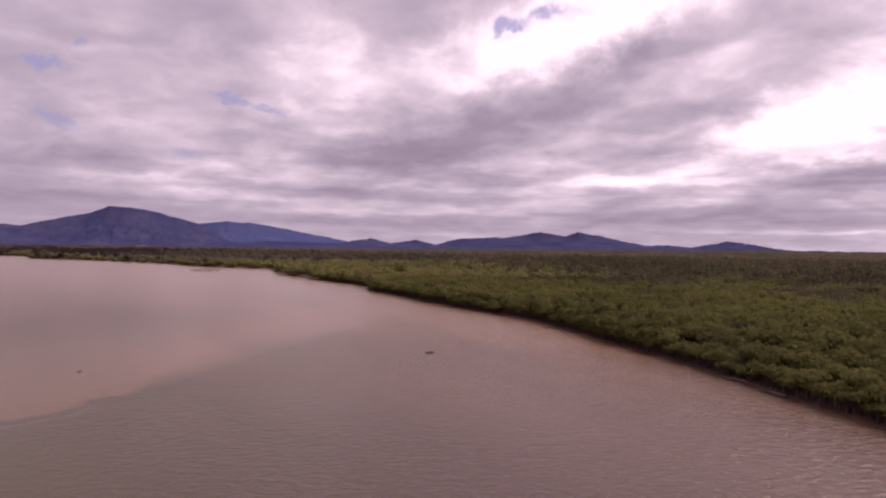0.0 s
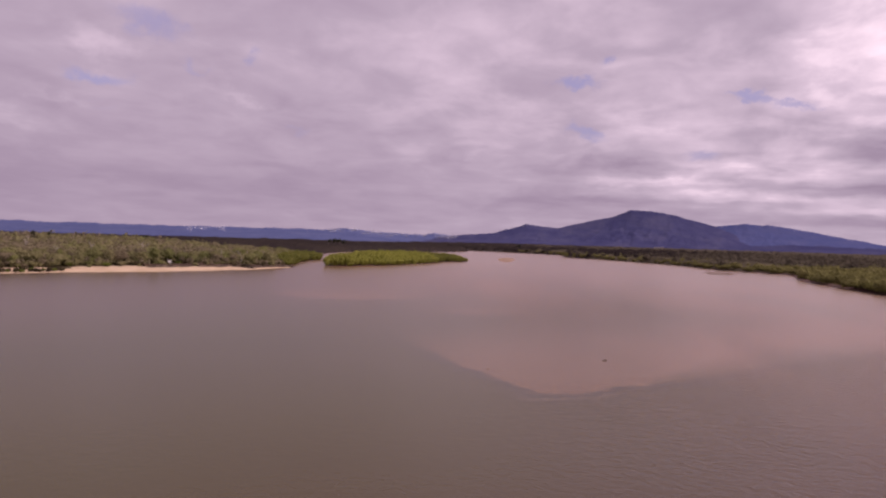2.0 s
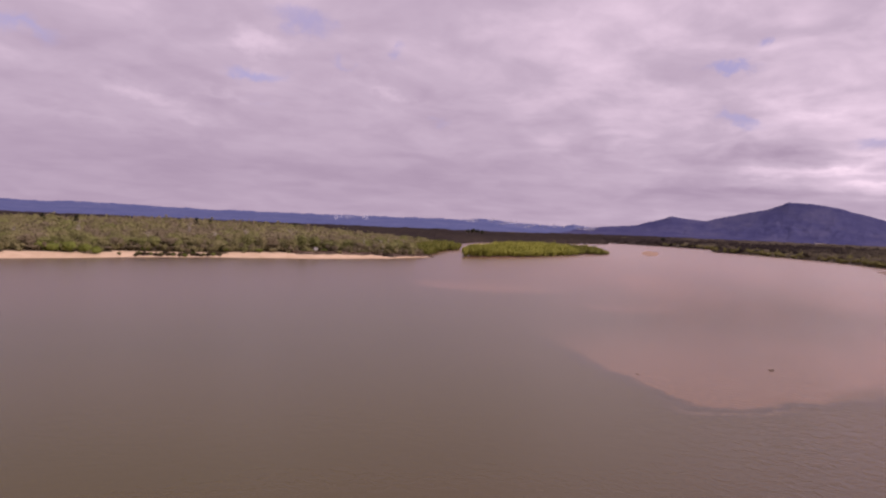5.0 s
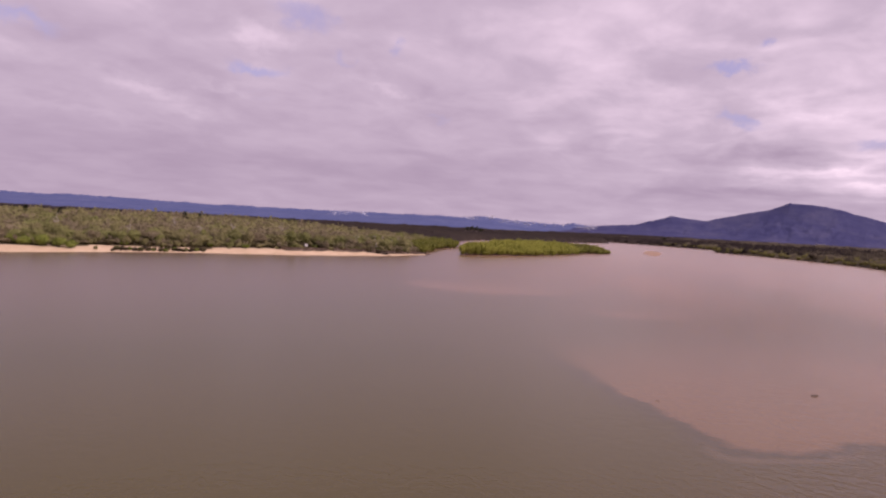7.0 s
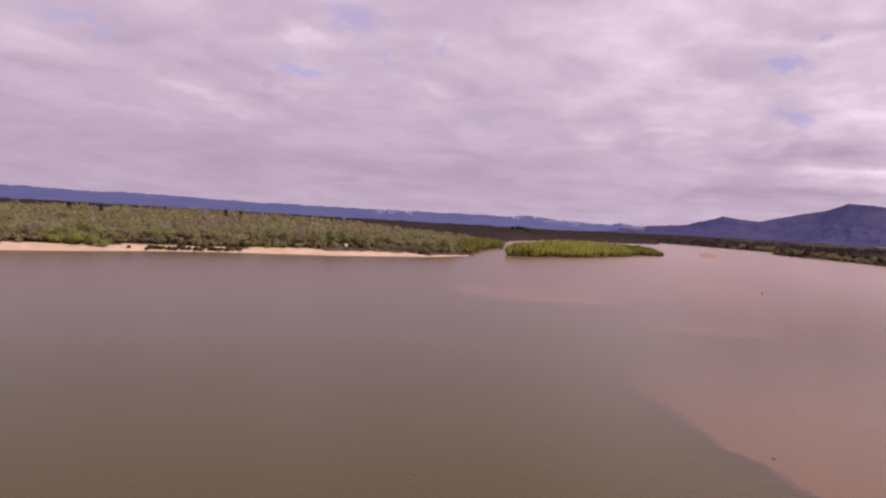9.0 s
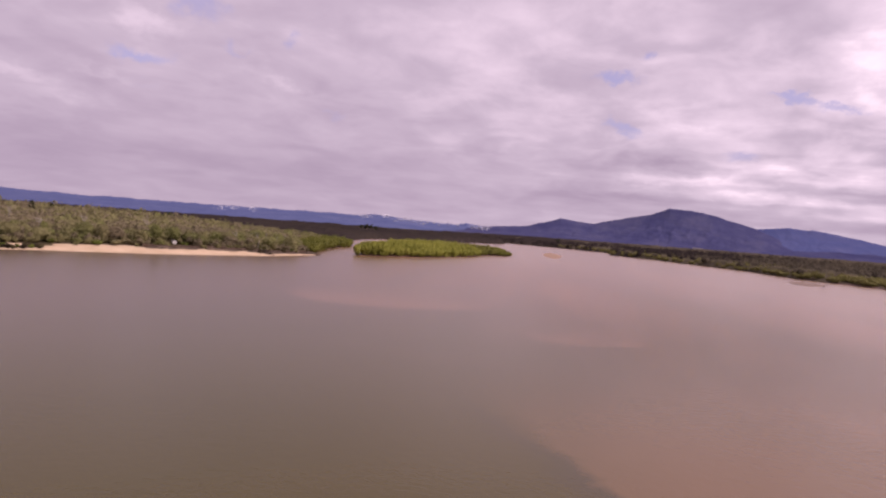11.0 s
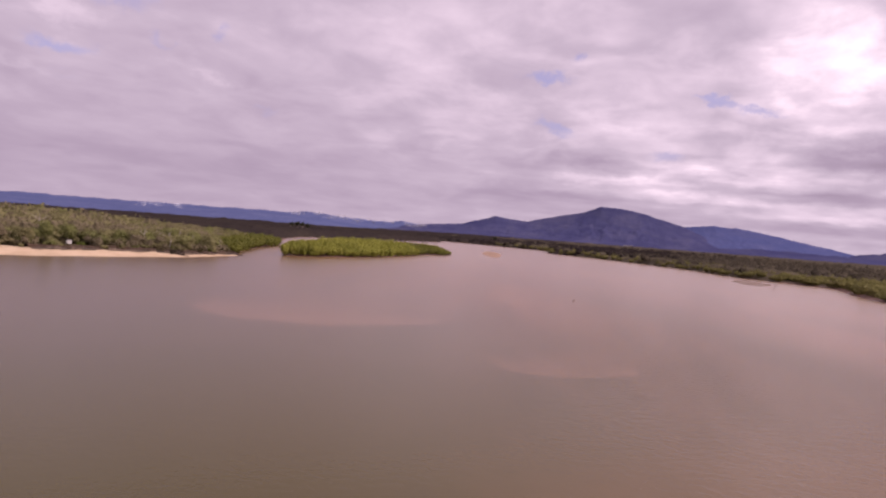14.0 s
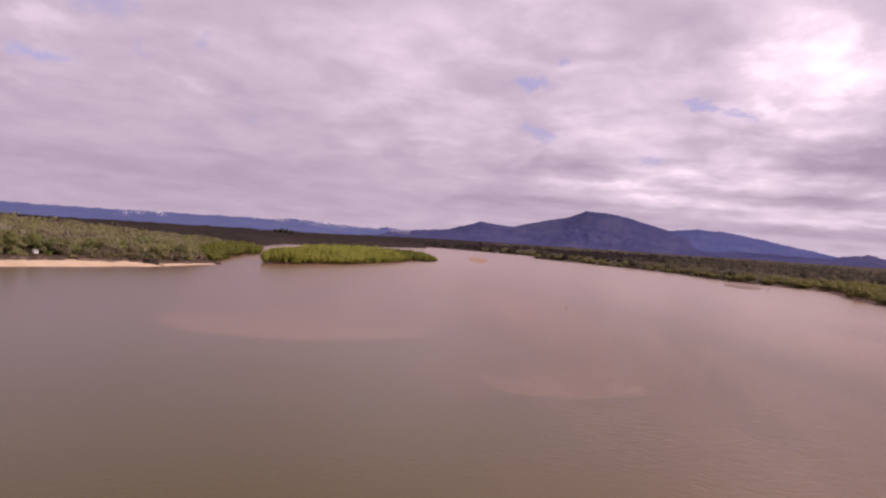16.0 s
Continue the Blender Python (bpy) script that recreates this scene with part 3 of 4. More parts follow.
def crown_arrays(radius, tall, base, lobes, cards, card, seed):
    """A crown as arrays, in metres: uneven inner lobes with many leaf sprays round them."""
    r = np.random.default_rng(seed)
    vs, fs, n = [], [], 0
    mid, half = (base + tall) / 2, (tall - base) / 2
    centres = []
    for k in range(lobes):
        d = r.normal(size=3)
        d[2] = d[2] * 0.8 + 0.25
        d /= np.linalg.norm(d)
        s = radius * r.uniform(0.36, 0.56)
        q = r.uniform(0.35, 1.0)
        centres.append((d[0] * (radius - s) * q, d[1] * (radius - s) * q, mid + d[2] * max(half - s * 0.8, 0) * q, s))
    for cx, cy, cz, s in centres:
        v = ICO_V * s * r.uniform(0.55, 0.9, (12, 1)) * (1, 1, 0.85) + (cx, cy, cz)
        vs.append(v), fs.append(ICO_F + n)
        n += 12
    for k in range(cards):
        cx, cy, cz, s = centres[r.integers(len(centres))]
        d = r.normal(size=3)
        d[2] = d[2] * 0.8 + 0.3
        d /= np.linalg.norm(d)
        c = np.array((cx, cy, cz)) + d * s * r.uniform(0.62, 1.32) * (1, 1, 0.9)
        u = np.cross(d, r.normal(size=3))
        u /= np.linalg.norm(u) + 1e-9
        w = np.cross(d, u) + d * r.uniform(-0.6, 0.6)
        h = card * r.uniform(0.55, 1.3)
        quad = np.array([c - u * h * 0.5 - w * h * 0.4, c + u * h * 0.5 - w * h * 0.3 + d * h * 0.15,
                         c + u * h * 0.3 + w * h * 0.5, c - u * h * 0.45 + w * h * 0.35 + d * h * 0.2])
        vs.append(quad), fs.append(np.array([(0, 1, 2), (0, 2, 3)]) + n)
        n += 4
    return np.concatenate(vs), np.concatenate(fs)


def tube(points, radii, sides=6):
    vs = []
    pts = np.array(points, float)
    for k, (p, r) in enumerate(zip(pts, radii)):
        t = pts[min(k + 1, len(pts) - 1)] - pts[max(k - 1, 0)]
        t /= np.linalg.norm(t)
        u = np.cross(t, (0.3, 0.9, 0.1))
        u /= np.linalg.norm(u)
        w = np.cross(t, u)
        for s in range(sides):
            a = 2 * math.pi * s / sides
            vs.append(p + r * (math.cos(a) * u + math.sin(a) * w))
    fs = []
    for k in range(len(pts) - 1):
        for s in range(sides):
            a, b = k * sides + s, k * sides + (s + 1) % sides
            fs += [(a, b, b + sides), (a, b + sides, a + sides)]
    return np.array(vs), np.array(fs)


def joined(pieces):
    vs, fs, n = [], [], 0
    for v, f in pieces:
        vs.append(v), fs.append(f + n)
        n += len(v)
    return np.concatenate(vs), np.concatenate(fs)


def trunk_arrays(tall, girth, seed, limbs=4, roots=0):
    r = np.random.default_rng(seed)
    bend = r.uniform(-0.06, 0.06, (4, 2)) * tall
    bend[0] = 0
    pts = [(bend[k][0], bend[k][1], tall * k / 3 * 0.8 - 0.3 * (k == 0)) for k in range(4)]
    pieces = [tube(pts, [girth, girth * 0.75, girth * 0.5, girth * 0.2])]
    for k in range(limbs):
        a = r.uniform(0, 2 * math.pi)
        z0 = tall * r.uniform(0.3, 0.6)
        s = np.array((math.cos(a), math.sin(a), 0))
        o = np.array((0, 0, z0))
        pieces.append(tube([o, o + s * tall * 0.12 + (0, 0, tall * 0.1), o + s * tall * 0.24 + (0, 0, tall * 0.26)], [girth * 0.45, girth * 0.3, girth * 0.1], 5))
    for k in range(roots):
        a = 2 * math.pi * k / roots + r.uniform(-0.3, 0.3)
        s = np.array((math.cos(a), math.sin(a), 0))
        pieces.append(tube([(0, 0, tall * 0.32), s * tall * 0.12 + (0, 0, tall * 0.22), s * tall * 0.2 + (0, 0, -0.3)], [girth * 0.4, girth * 0.35, girth * 0.3], 5))
    return joined(pieces)


def jittered(x0, x1, y0, y1, step):
    gx, gy = np.meshgrid(np.arange(x0, x1, step), np.arange(y0, y1, step), indexing="ij")
    p = np.stack([gx.ravel(), gy.ravel()], 1)
    return p + rng.uniform(-0.45, 0.45, p.shape) * step


def in_view(p):
    """The part of the land that lies before the river's bend and is ever seen."""
    az = np.degrees(np.arctan2(-p[:, 0], p[:, 1]))
    return (az > -36) & (az < 96)


def scatter_stuff(name, label, category, templates, places, scales, mat, share=None):
    """Crowns past counting, joined into one mesh."""
    vs, fs, ss, n = [], [], [], 0
    pick = rng.integers(len(templates), size=len(places))
    mats = mat if isinstance(mat, list) else [mat]
    if share is None:
        share = fractal(places[:, 0] / 26, places[:, 1] / 26, 91, 2) * 0.9 + rng.uniform(0, 0.45, len(places)) - 0.1
    leaf = np.clip((share * len(mats)).astype(int), 0, len(mats) - 1)
    spin = rng.uniform(0, 2 * math.pi, len(places))
    z = ground_height(places)
    for k, (tv, tf) in enumerate(templates):
        m = pick == k
        if not m.any():
            continue
        c, s = np.cos(spin[m])[:, None], np.sin(spin[m])[:, None]
        sx, sz = scales[m, 0][:, None], scales[m, 1][:, None]
        v = np.stack([(tv[None, :, 0] * c - tv[None, :, 1] * s) * sx + places[m, 0][:, None],
                      (tv[None, :, 0] * s + tv[None, :, 1] * c) * sx + places[m, 1][:, None], tv[None, :, 2] * sz + z[m][:, None]], -1)
        cnt = m.sum()
        f = tf[None] + (np.arange(cnt) * len(tv))[:, None, None] + n
        vs.append(v.reshape(-1, 3)), fs.append(f.reshape(-1, 3)), ss.append(np.repeat(leaf[m], len(tf)))
        n += cnt * len(tv)
    ob = new(name, mesh_data(name, np.concatenate(vs), np.concatenate(fs), mats, False, np.concatenate(ss)))
    return tagged(ob, label, category, kind="stuff")


def plant_things(name, label, category, group, variants, places, scales):
    """Trees one by one: each has its trunk and its crown."""
    z = ground_height(places)
    originals, first = [], []
    for k, (trunk_me, crown_me) in enumerate(variants):
        root = new(name)
        root.empty_display_size = 0.5
        part("trunk", trunk_me, root)
        part("crown", crown_me, root)
        originals.append(tagged(root, label, category, group))
    for k in range(len(places)):
        m = Matrix.LocRotScale((places[k, 0], places[k, 1], z[k]), Euler((0, 0, rng.uniform(0, 6.28))), (scales[k, 0], scales[k, 0], scales[k, 1]))
        if k < len(originals):
            first.append(m)
        else:
            copy_thing(originals[k % len(originals)], m)
    for root, m in zip(originals, first):
        root.matrix_basis = m


def variants_of(count, mat, bark, size, lobes, cards, card, girth, seed, roots=0):
    """size: radius, height, foot of the crown, in metres."""
    out = []
    for k in range(count):
        v, f = crown_arrays(*size, lobes, cards, card, seed + k)
        t, tf = trunk_arrays(size[1], girth, seed + 50 + k, 4, roots)
        leaves = mat[k % len(mat)] if isinstance(mat, list) else mat
        out.append((mesh_data("trunk", t, tf, bark, True), mesh_data("crown", v, f, leaves)))
    return out


def templates_of(count, size, lobes, cards, card, seed):
    return [crown_arrays(*size, lobes, cards, card, seed + k) for k in range(count)]


def root_tangle(seed):
    """Bent stems and prop roots about one and a half metres high."""
    r = np.random.default_rng(seed)
    pieces = []
    for k in range(16):
        a, q, h = r.uniform(0, 6.283), r.uniform(0.2, 1.5), r.uniform(0.9, 1.9)
        c = np.array((math.cos(a) * q, math.sin(a) * q, 0))
        lean = np.array((r.uniform(-0.5, 0.5), r.uniform(-0.5, 0.5), 0))
        pieces.append(tube([c + (0, 0, -0.3), c + lean * 0.3 + (0, 0, h * 0.5), c + lean + (0, 0, h)], [0.07, 0.06, 0.04], 4))
    return joined(pieces)


def plant_right_bank():
    p = jittered(-160, 330, 55, 400, 4.0)
    d = shore(p)[0]
    keep = (d > 1.3) & in_view(p) & (np.hypot(p[:, 0], p[:, 1]) < 345)
    p = p[keep]
    # a close row along the water
    row = np.concatenate([np.linspace(a, b, max(int(math.dist(a, b) / 1.9), 2), endpoint=False) for a, b in zip(RIGHT_BANK[2:12], RIGHT_BANK[3:13])])
    row = row[row[:, 1] > 60] + (1.4, 0.6)
    for _ in range(3):
        row[:, 0] += np.clip(1.8 - shore(row)[0], -2, 2) * 0.8
    p = np.concatenate([p, row + rng.uniform(-0.5, 0.5, row.shape)])
    d = shore(p)[0]
    tall = 4.3 - 1.2 * (d < 2.2) + np.clip(d / 40, 0, 1) * 0.8 + rng.uniform(-0.9, 1.1, len(p)) + np.clip(d / 260, 0, 1) * 3.5
    tall += (fractal(p[:, 0] / 22, p[:, 1] / 22, 13, 2) - 0.5) * 2.4
    size = np.stack([rng.uniform(0.8, 1.25, len(p)) * (tall / 5) ** 0.4, tall / 5], 1)
    order = np.argsort(d + p[:, 1] * 0.12)
    near, rest = order[:300], order[300:]
    kinds = variants_of(7, MANGROVE, DARK_BARK, (2.9, 5.0, 1.2), 17, 380, 0.42, 0.13, 2100, 7)
    plant_things("mangrove_tree", "low dense mangrove tree with dull green leaves on a muddy bank", "mangrove", "mangroves along the muddy bank",
                 kinds, p[near], size[near])
    scatter_stuff("mangrove_thicket", "dense dull green mangrove canopy behind the bank", "mangroves",
                  templates_of(9, (3.5, 5.0, 1.5), 9, 110, 0.6, 2200), p[rest], size[rest], [MANGROVE, UPLAND],
                  np.clip((d[rest] - 20) / 190, 0, 0.6) + rng.uniform(-0.15, 0.25, len(rest)) + (fractal(p[rest][:, 0] / 30, p[rest][:, 1] / 30, 97, 3) - 0.5) * 1.1)
    # stilt roots and stems that close the foot of the bank
    foot = np.concatenate([row + (k * 0.7, k * 0.3) for k in range(3)]) + rng.uniform(-0.6, 0.6, (len(row) * 3, 2))
    foot = foot[shore(foot)[0] > 0.5]
    scatter_stuff("mangrove_roots", "tangle of dark red-brown stilt roots along the mud", "roots", [root_tangle(2250 + k) for k in range(6)], foot,
                  rng.uniform(0.7, 1.25, (len(foot), 2)), DARK_BARK)
    # further up the river
    p = jittered(-720, 700, 250, 1180, 8.4)
    d = shore(p)[0]
    q = np.hypot(p[:, 0], p[:, 1])
    keep = (d > 0.8) & in_view(p) & (q > 340) & ((q < 760) | (d < 60))
    p, d, q = p[keep], d[keep], q[keep]
    tall = 5.0 + np.clip(d / 250, 0, 1) * 7 * np.clip((p[:, 0] + 150) / 300, 0.25, 1) + rng.uniform(-1.4, 2.0, len(p))
    size = np.stack([rng.uniform(0.8, 1.3, len(p)), tall / 6], 1)
    scatter_stuff("upstream_mangrove_thicket", "distant dull green mangrove canopy along the upper river", "mangroves",
                  templates_of(8, (6.2, 6.0, 0.0), 9, 44, 1.1, 2300), p, size, [HAZED_RIVERSIDE, UPLAND],
                  np.clip(d / 260, 0, 0.6) * np.clip((p[:, 0] + 150) / 250, 0.0, 1) + rng.uniform(-0.2, 0.25, len(p)) + 0.12)
    p = jittered(-1000, 520, 560, 1600, 13.0)
    d, q = shore(p)[0], np.hypot(p[:, 0], p[:, 1])
    keep = (d > 4) & in_view(p) & (q > 700) & (q < 1500) & (d < 420)
    p, d = p[keep], d[keep]
    size = np.stack([rng.uniform(0.8, 1.4, len(p)), (6.5 + np.clip(d / 300, 0, 1) * 4 + rng.uniform(-2, 3.5, len(p))) / 6], 1)
    scatter_stuff("far_bank_woods", "distant brown-green woods on the upper river", "woods", templates_of(6, (6.6, 6.0, 0.0), 7, 22, 1.5, 2350), p, size,
                  [FAR_WOODS, FAR_LEAVES], np.clip((-p[:, 0] - 180) / 420, 0, 0.85) + rng.uniform(-0.2, 0.2, len(p)))


def plant_island():
    p = jittered(-490, -350, 310, 570, 3.4)
    d = shore(p)[2]
    p, d = p[d > 0.6], d[d > 0.6]
    tall = 4.8 + np.clip(d / 13, 0, 1) * 4.6 + rng.uniform(-0.4, 0.5, len(p)) + np.clip((352 - p[:, 1]) / 20, 0, 1) * 2.2 - np.clip((p[:, 1] - 470) / 50, 0, 1) * 2.4
    size = np.stack([rng.uniform(0.7, 1.1, len(p)), tall / 7], 1)
    order = np.argsort(p[:, 1] - p[:, 0])
    near, rest = order[:260], order[260:]
    kinds = variants_of(6, YOUNG, DARK_BARK, (3.5, 7.0, -0.8), 20, 440, 0.5, 0.14, 2400, 4)
    plant_things("island_mangrove", "bright yellow-green mangrove tree on a low river island", "mangrove", "mangroves of the river island",
                 kinds, p[near], size[near])
    low = templates_of(8, (3.6, 7.0, -0.8), 13, 130, 0.66, 2500)
    scatter_stuff("island_thicket", "bright yellow-green mangrove canopy of a river island", "mangroves", low, p[rest], size[rest], [YOUNG, POINT],
                  np.clip((p[rest][:, 1] - 462) / 25, 0, 0.8) + rng.uniform(0, 0.15, len(rest)))
    # the mangrove point where the beach ends
    p = jittered(-520, -362, 280, 425, 3.8)
    d = inside_distance(p, LEFT_BANK)
    keep = (d > -0.8) & (d < 26) & (p[:, 1] > 296)
    p = p[keep]
    tall = 5.0 + np.clip((p[:, 1] - 300) / 60, 0, 1) * 1.2 + rng.uniform(-0.8, 1.0, len(p))
    scatter_stuff("point_thicket", "bright green mangroves at the end of the beach", "mangroves", low, p,
                  np.stack([rng.uniform(0.8, 1.15, len(p)), tall / 7], 1), POINT)


def hut_yard(p):
    return (p[:, 0] > -366) & (np.abs(p[:, 1] - 204) < 8)


def plant_left_bank():
    p = jittered(-780, -335, -40, 520, 6.2)
    d = inside_distance(p, LEFT_BANK)
    q = np.hypot(p[:, 0], p[:, 1])
    edge = np.interp(p[:, 1], SAND_Y, SAND_W) + 3 + rng.uniform(-1, 4, len(p))
    keep = (d > edge) & in_view(p) & (q < 790)
    keep &= ~((p[:, 1] > 296) & (d < 24)) & ~hut_yard(p)
    p, d = p[keep], d[keep]
    tall = 7.2 + np.clip((d - 25) / 150, 0, 1) * 3.6 + rng.uniform(-1.3, 1.3, len(p)) + 2.0 * (rng.uniform(size=len(p)) < 0.08)
    tall += (fractal(p[:, 0] / 30, p[:, 1] / 30, 33, 2) - 0.5) * 3
    tall -= np.clip((p[:, 1] - 340) / 150, 0, 1) * 2.5
    tall += np.clip((p[:, 1] - 150) / 100, 0, 1) * np.clip((d - 40) / 80, 0, 1) * 2.3
    tall -= np.clip((150 - p[:, 1]) / 100, 0, 1) * 1.2
    size = np.stack([rng.uniform(0.7, 1.35, len(p)), tall / 9], 1)
    order = np.argsort(d)
    near, rest = order[:300], order[300:]
    kinds = variants_of(9, [GUM, GUM_GREEN, GUM_DRY, GUM, GUM_GREEN], BARK, (4.9, 9.0, 0.5), 18, 420, 0.66, 0.16, 2600)
    plant_things("beach_tree", "olive green tree with a pale trunk behind the beach", "tree", "trees behind the beach", kinds, p[near], size[near])
    u = jittered(-420, -330, -40, 300, 2.5)
    du = inside_distance(u, LEFT_BANK)
    eu = np.interp(u[:, 1], SAND_Y, SAND_W) + (fractal(u[:, 0] / 9, u[:, 1] / 9, 21) - 0.5) * 12
    u = u[(du > eu + 0.5) & (du < eu + 22) & ~hut_yard(u)]
    scatter_stuff("beach_undergrowth", "dense olive undergrowth below the beach trees", "undergrowth", templates_of(6, (1.9, 3.2, 0.0), 6, 60, 0.55, 2800), u,
                  np.stack([rng.uniform(0.7, 1.3, len(u)), rng.uniform(0.6, 1.5, len(u))], 1), [GUM_GREEN, GUM, GUM_DRY])
    mid = rest[d[rest] < 75]
    deep = rest[d[rest] >= 75]
    deep = deep[rng.uniform(size=len(deep)) < 0.46]
    scatter_stuff("beach_forest", "olive green forest canopy behind the beach", "forest", templates_of(9, (5.4, 9.0, 0.6), 13, 120, 0.9, 2700), p[mid], size[mid], [GUM_GREEN, GUM, GUM_DRY])
    scatter_stuff("inland_forest", "olive and brown forest canopy further inland", "forest", templates_of(8, (6.8, 9.0, 1.0), 10, 56, 1.2, 2750), p[deep], size[deep], [GUM_GREEN, GUM, GUM_DRY])


def far_canopy():
    """The closed roof of the far forests, up to the foot of the mountains."""
    az = np.radians(np.arange(-38, 98, 0.17))
    rr = 640 * np.exp(np.arange(0, 1.96, 0.017))
    a, r = np.meshgrid(az, rr, indexing="ij")
    x, y = -np.sin(a) * r, np.cos(a) * r
    p = np.stack([x.ravel(), y.ravel()], 1)
    right, left, isl = shore(p)
    d = np.maximum(right, left)
    q = r.ravel()
    bearing = np.degrees(a).ravel()
    roof = 6.3 + np.clip((q - 640) / 2500, 0, 1) * 1.5 + np.clip((-bearing + 5) / 30, 0, 1) * np.clip((q - 640) / 900, 0, 1) * 9.5
    clump = fractal(x.ravel() / (9 + q * 0.006), y.ravel() / (9 + q * 0.006), 71, 3) ** 1.3 * 1.2
    roof = roof * (0.64 + 0.74 * clump) + (fractal(x.ravel() / 160, y.ravel() / 160, 81, 3) - 0.5) * 4
    z = np.where(d > 0, roof * np.clip((d - 1) / 9, 0, 1) ** 0.5, -1.5)
    end = np.interp(bearing, (34, 44), (4600, 2300))
    z = np.where(q > end, -2.0, z)
    z = np.where(q < 690, z * np.clip((q - 640) / 50, 0, 1) - 1.0, z)
    f = grid_faces(*a.shape)
    mid = bearing[f[:, 0]] + (fractal(x.ravel()[f[:, 0]] / 60, y.ravel()[f[:, 0]] / 60, 95, 3) - 0.5) * 26
    ob = new("far_forest", mesh_data("far_forest", np.column_stack([p, z]), f[:, ::-1], [FAR_WOODS, FAR_LEAVES], False, (mid > 29).astype(int)))
    tagged(ob, "far dark brown-green forest reaching the mountains", "forest", kind="stuff")


plant_right_bank()
plant_island()
plant_left_bank()
far_canopy()

# ---- single trees ----
PALE_WOOD = two_tone("weathered_dead_wood", (0.25, 0.22, 0.19), (0.43, 0.39, 0.345), 1.0, bump=0.02)
WET_WOOD = two_tone("wet_driftwood", (0.03, 0.022, 0.018), (0.08, 0.06, 0.045), 2.0, rough=0.5, bump=0.02)
DRY_WOOD = two_tone("grey_driftwood", (0.08, 0.06, 0.045), (0.2, 0.155, 0.12), 1.5, bump=0.02)
PINE = foliage("dark_pine_needles", (0.032, 0.036, 0.022), (0.055, 0.06, 0.033), (0.08, 0.086, 0.046), 0.05)
DEAD_LEAVES = foliage("dead_brown_leaves", (0.03, 0.024, 0.016), (0.055, 0.043, 0.03), (0.09, 0.07, 0.05), 0.08)
SHRUB = foliage("beach_shrub_leaves", (0.06, 0.075, 0.02), (0.125, 0.16, 0.035), (0.2, 0.24, 0.055), 0.08)
BRIGHT_SHRUB = foliage("bright_shrub_leaves", (0.12, 0.15, 0.04), (0.19, 0.235, 0.055), (0.27, 0.31, 0.075), 0.08, dull=0.2)
DULL_SHRUB = foliage("dry_shrub_leaves", (0.05, 0.045, 0.025), (0.1, 0.085, 0.045), (0.17, 0.14, 0.075), 0.08)


def ground_at(x, y):
    return float(ground_height(np.array([(x, y)]))[0])


def single_tree(name, label, category, x, y, size, mat, bark, lobes, cards, card, girth, seed, group="", roots=0):
    root = new(name)
    trunk_me, crown_me = variants_of(1, mat, bark, size, lobes, cards, card, girth, seed, roots)[0]
    part("trunk", trunk_me, root)
    part("crown", crown_me, root)
    root.matrix_basis = pose(x, y, ground_at(x, y), 0, 0, seed * 37 % 360)
    return tagged(root, label, category, group)


single_tree("lone_mangrove", "large round dark mangrove tree standing above the thicket", "mangrove", -25, 423, (5.4, 10.5, 1.5), MANGROVE, DARK_BARK, 14, 420, 0.8, 0.3, 3001, roots=6)


def pine_tree(x, y, tall, seed):
    """A dark conifer: trunk with drooping tiers of needles."""
    r = np.random.default_rng(seed)
    root = new("pine_tree")
    t, tf = tube([(0, 0, -0.3), (0.1, 0, tall * 0.5), (0, 0.1, tall)], [0.3, 0.2, 0.04])
    part("trunk", mesh_data("trunk", t, tf, BARK, True), root)
    vs, fs, n = [], [], 0
    for k in range(520):
        z = tall * (0.3 + 0.7 * r.uniform() ** 0.9)
        reach = (tall - z) / tall * 4.6 + 0.6
        a, q = r.uniform(0, 6.283), reach * r.uniform(0.2, 1.0)
        c = np.array((math.cos(a) * q, math.sin(a) * q, z - q * 0.25))
        u = np.array((math.cos(a), math.sin(a), -0.3))
        w = np.array((-math.sin(a), math.cos(a), r.uniform(-0.4, 0.4)))
        h = r.uniform(0.9, 1.7)
        vs.append(np.array([c - u * h * 0.6, c + w * h * 0.35, c + u * h * 0.7, c - w * h * 0.35]))
        fs.append(np.array([(0, 1, 2), (0, 2, 3)]) + n)
        n += 4
    part("crown", mesh_data("crown", np.concatenate(vs), np.concatenate(fs), PINE), root)
    root.matrix_basis = pose(x, y, ground_at(x, y))
    tagged(root, "tall dark pine rising above the forest", "pine", "pines above the forest")


for az, dist, tall in ((69.4, 560, 15.4), (68.4, 590, 14.4), (77.4, 560, 14.0), (79.5, 600, 14.2)):
    pine_tree(-math.sin(radians(az)) * dist, math.cos(radians(az)) * dist, tall, int(az * 10))


for k, (az, dist, wide, tall) in enumerate(((48.55, 1180, 4.5, 16.4), (48.1, 1190, 6, 17.2), (47.75, 1205, 6, 16.6), (47.4, 1190, 5, 15.4), (33.5, 1500, 6, 15), (62.0, 900, 6, 15.5), (64.2, 880, 5, 15.4), (85.0, 760, 6, 15.8))):
    single_tree("emergent_tree", "dark tree standing above the far forest", "tree", -math.sin(radians(az)) * dist, math.cos(radians(az)) * dist,
                (wide, tall, tall * 0.45), PINE, BARK, 9, 90, 1.4, 0.35, 3100 + k, "trees above the far forest")


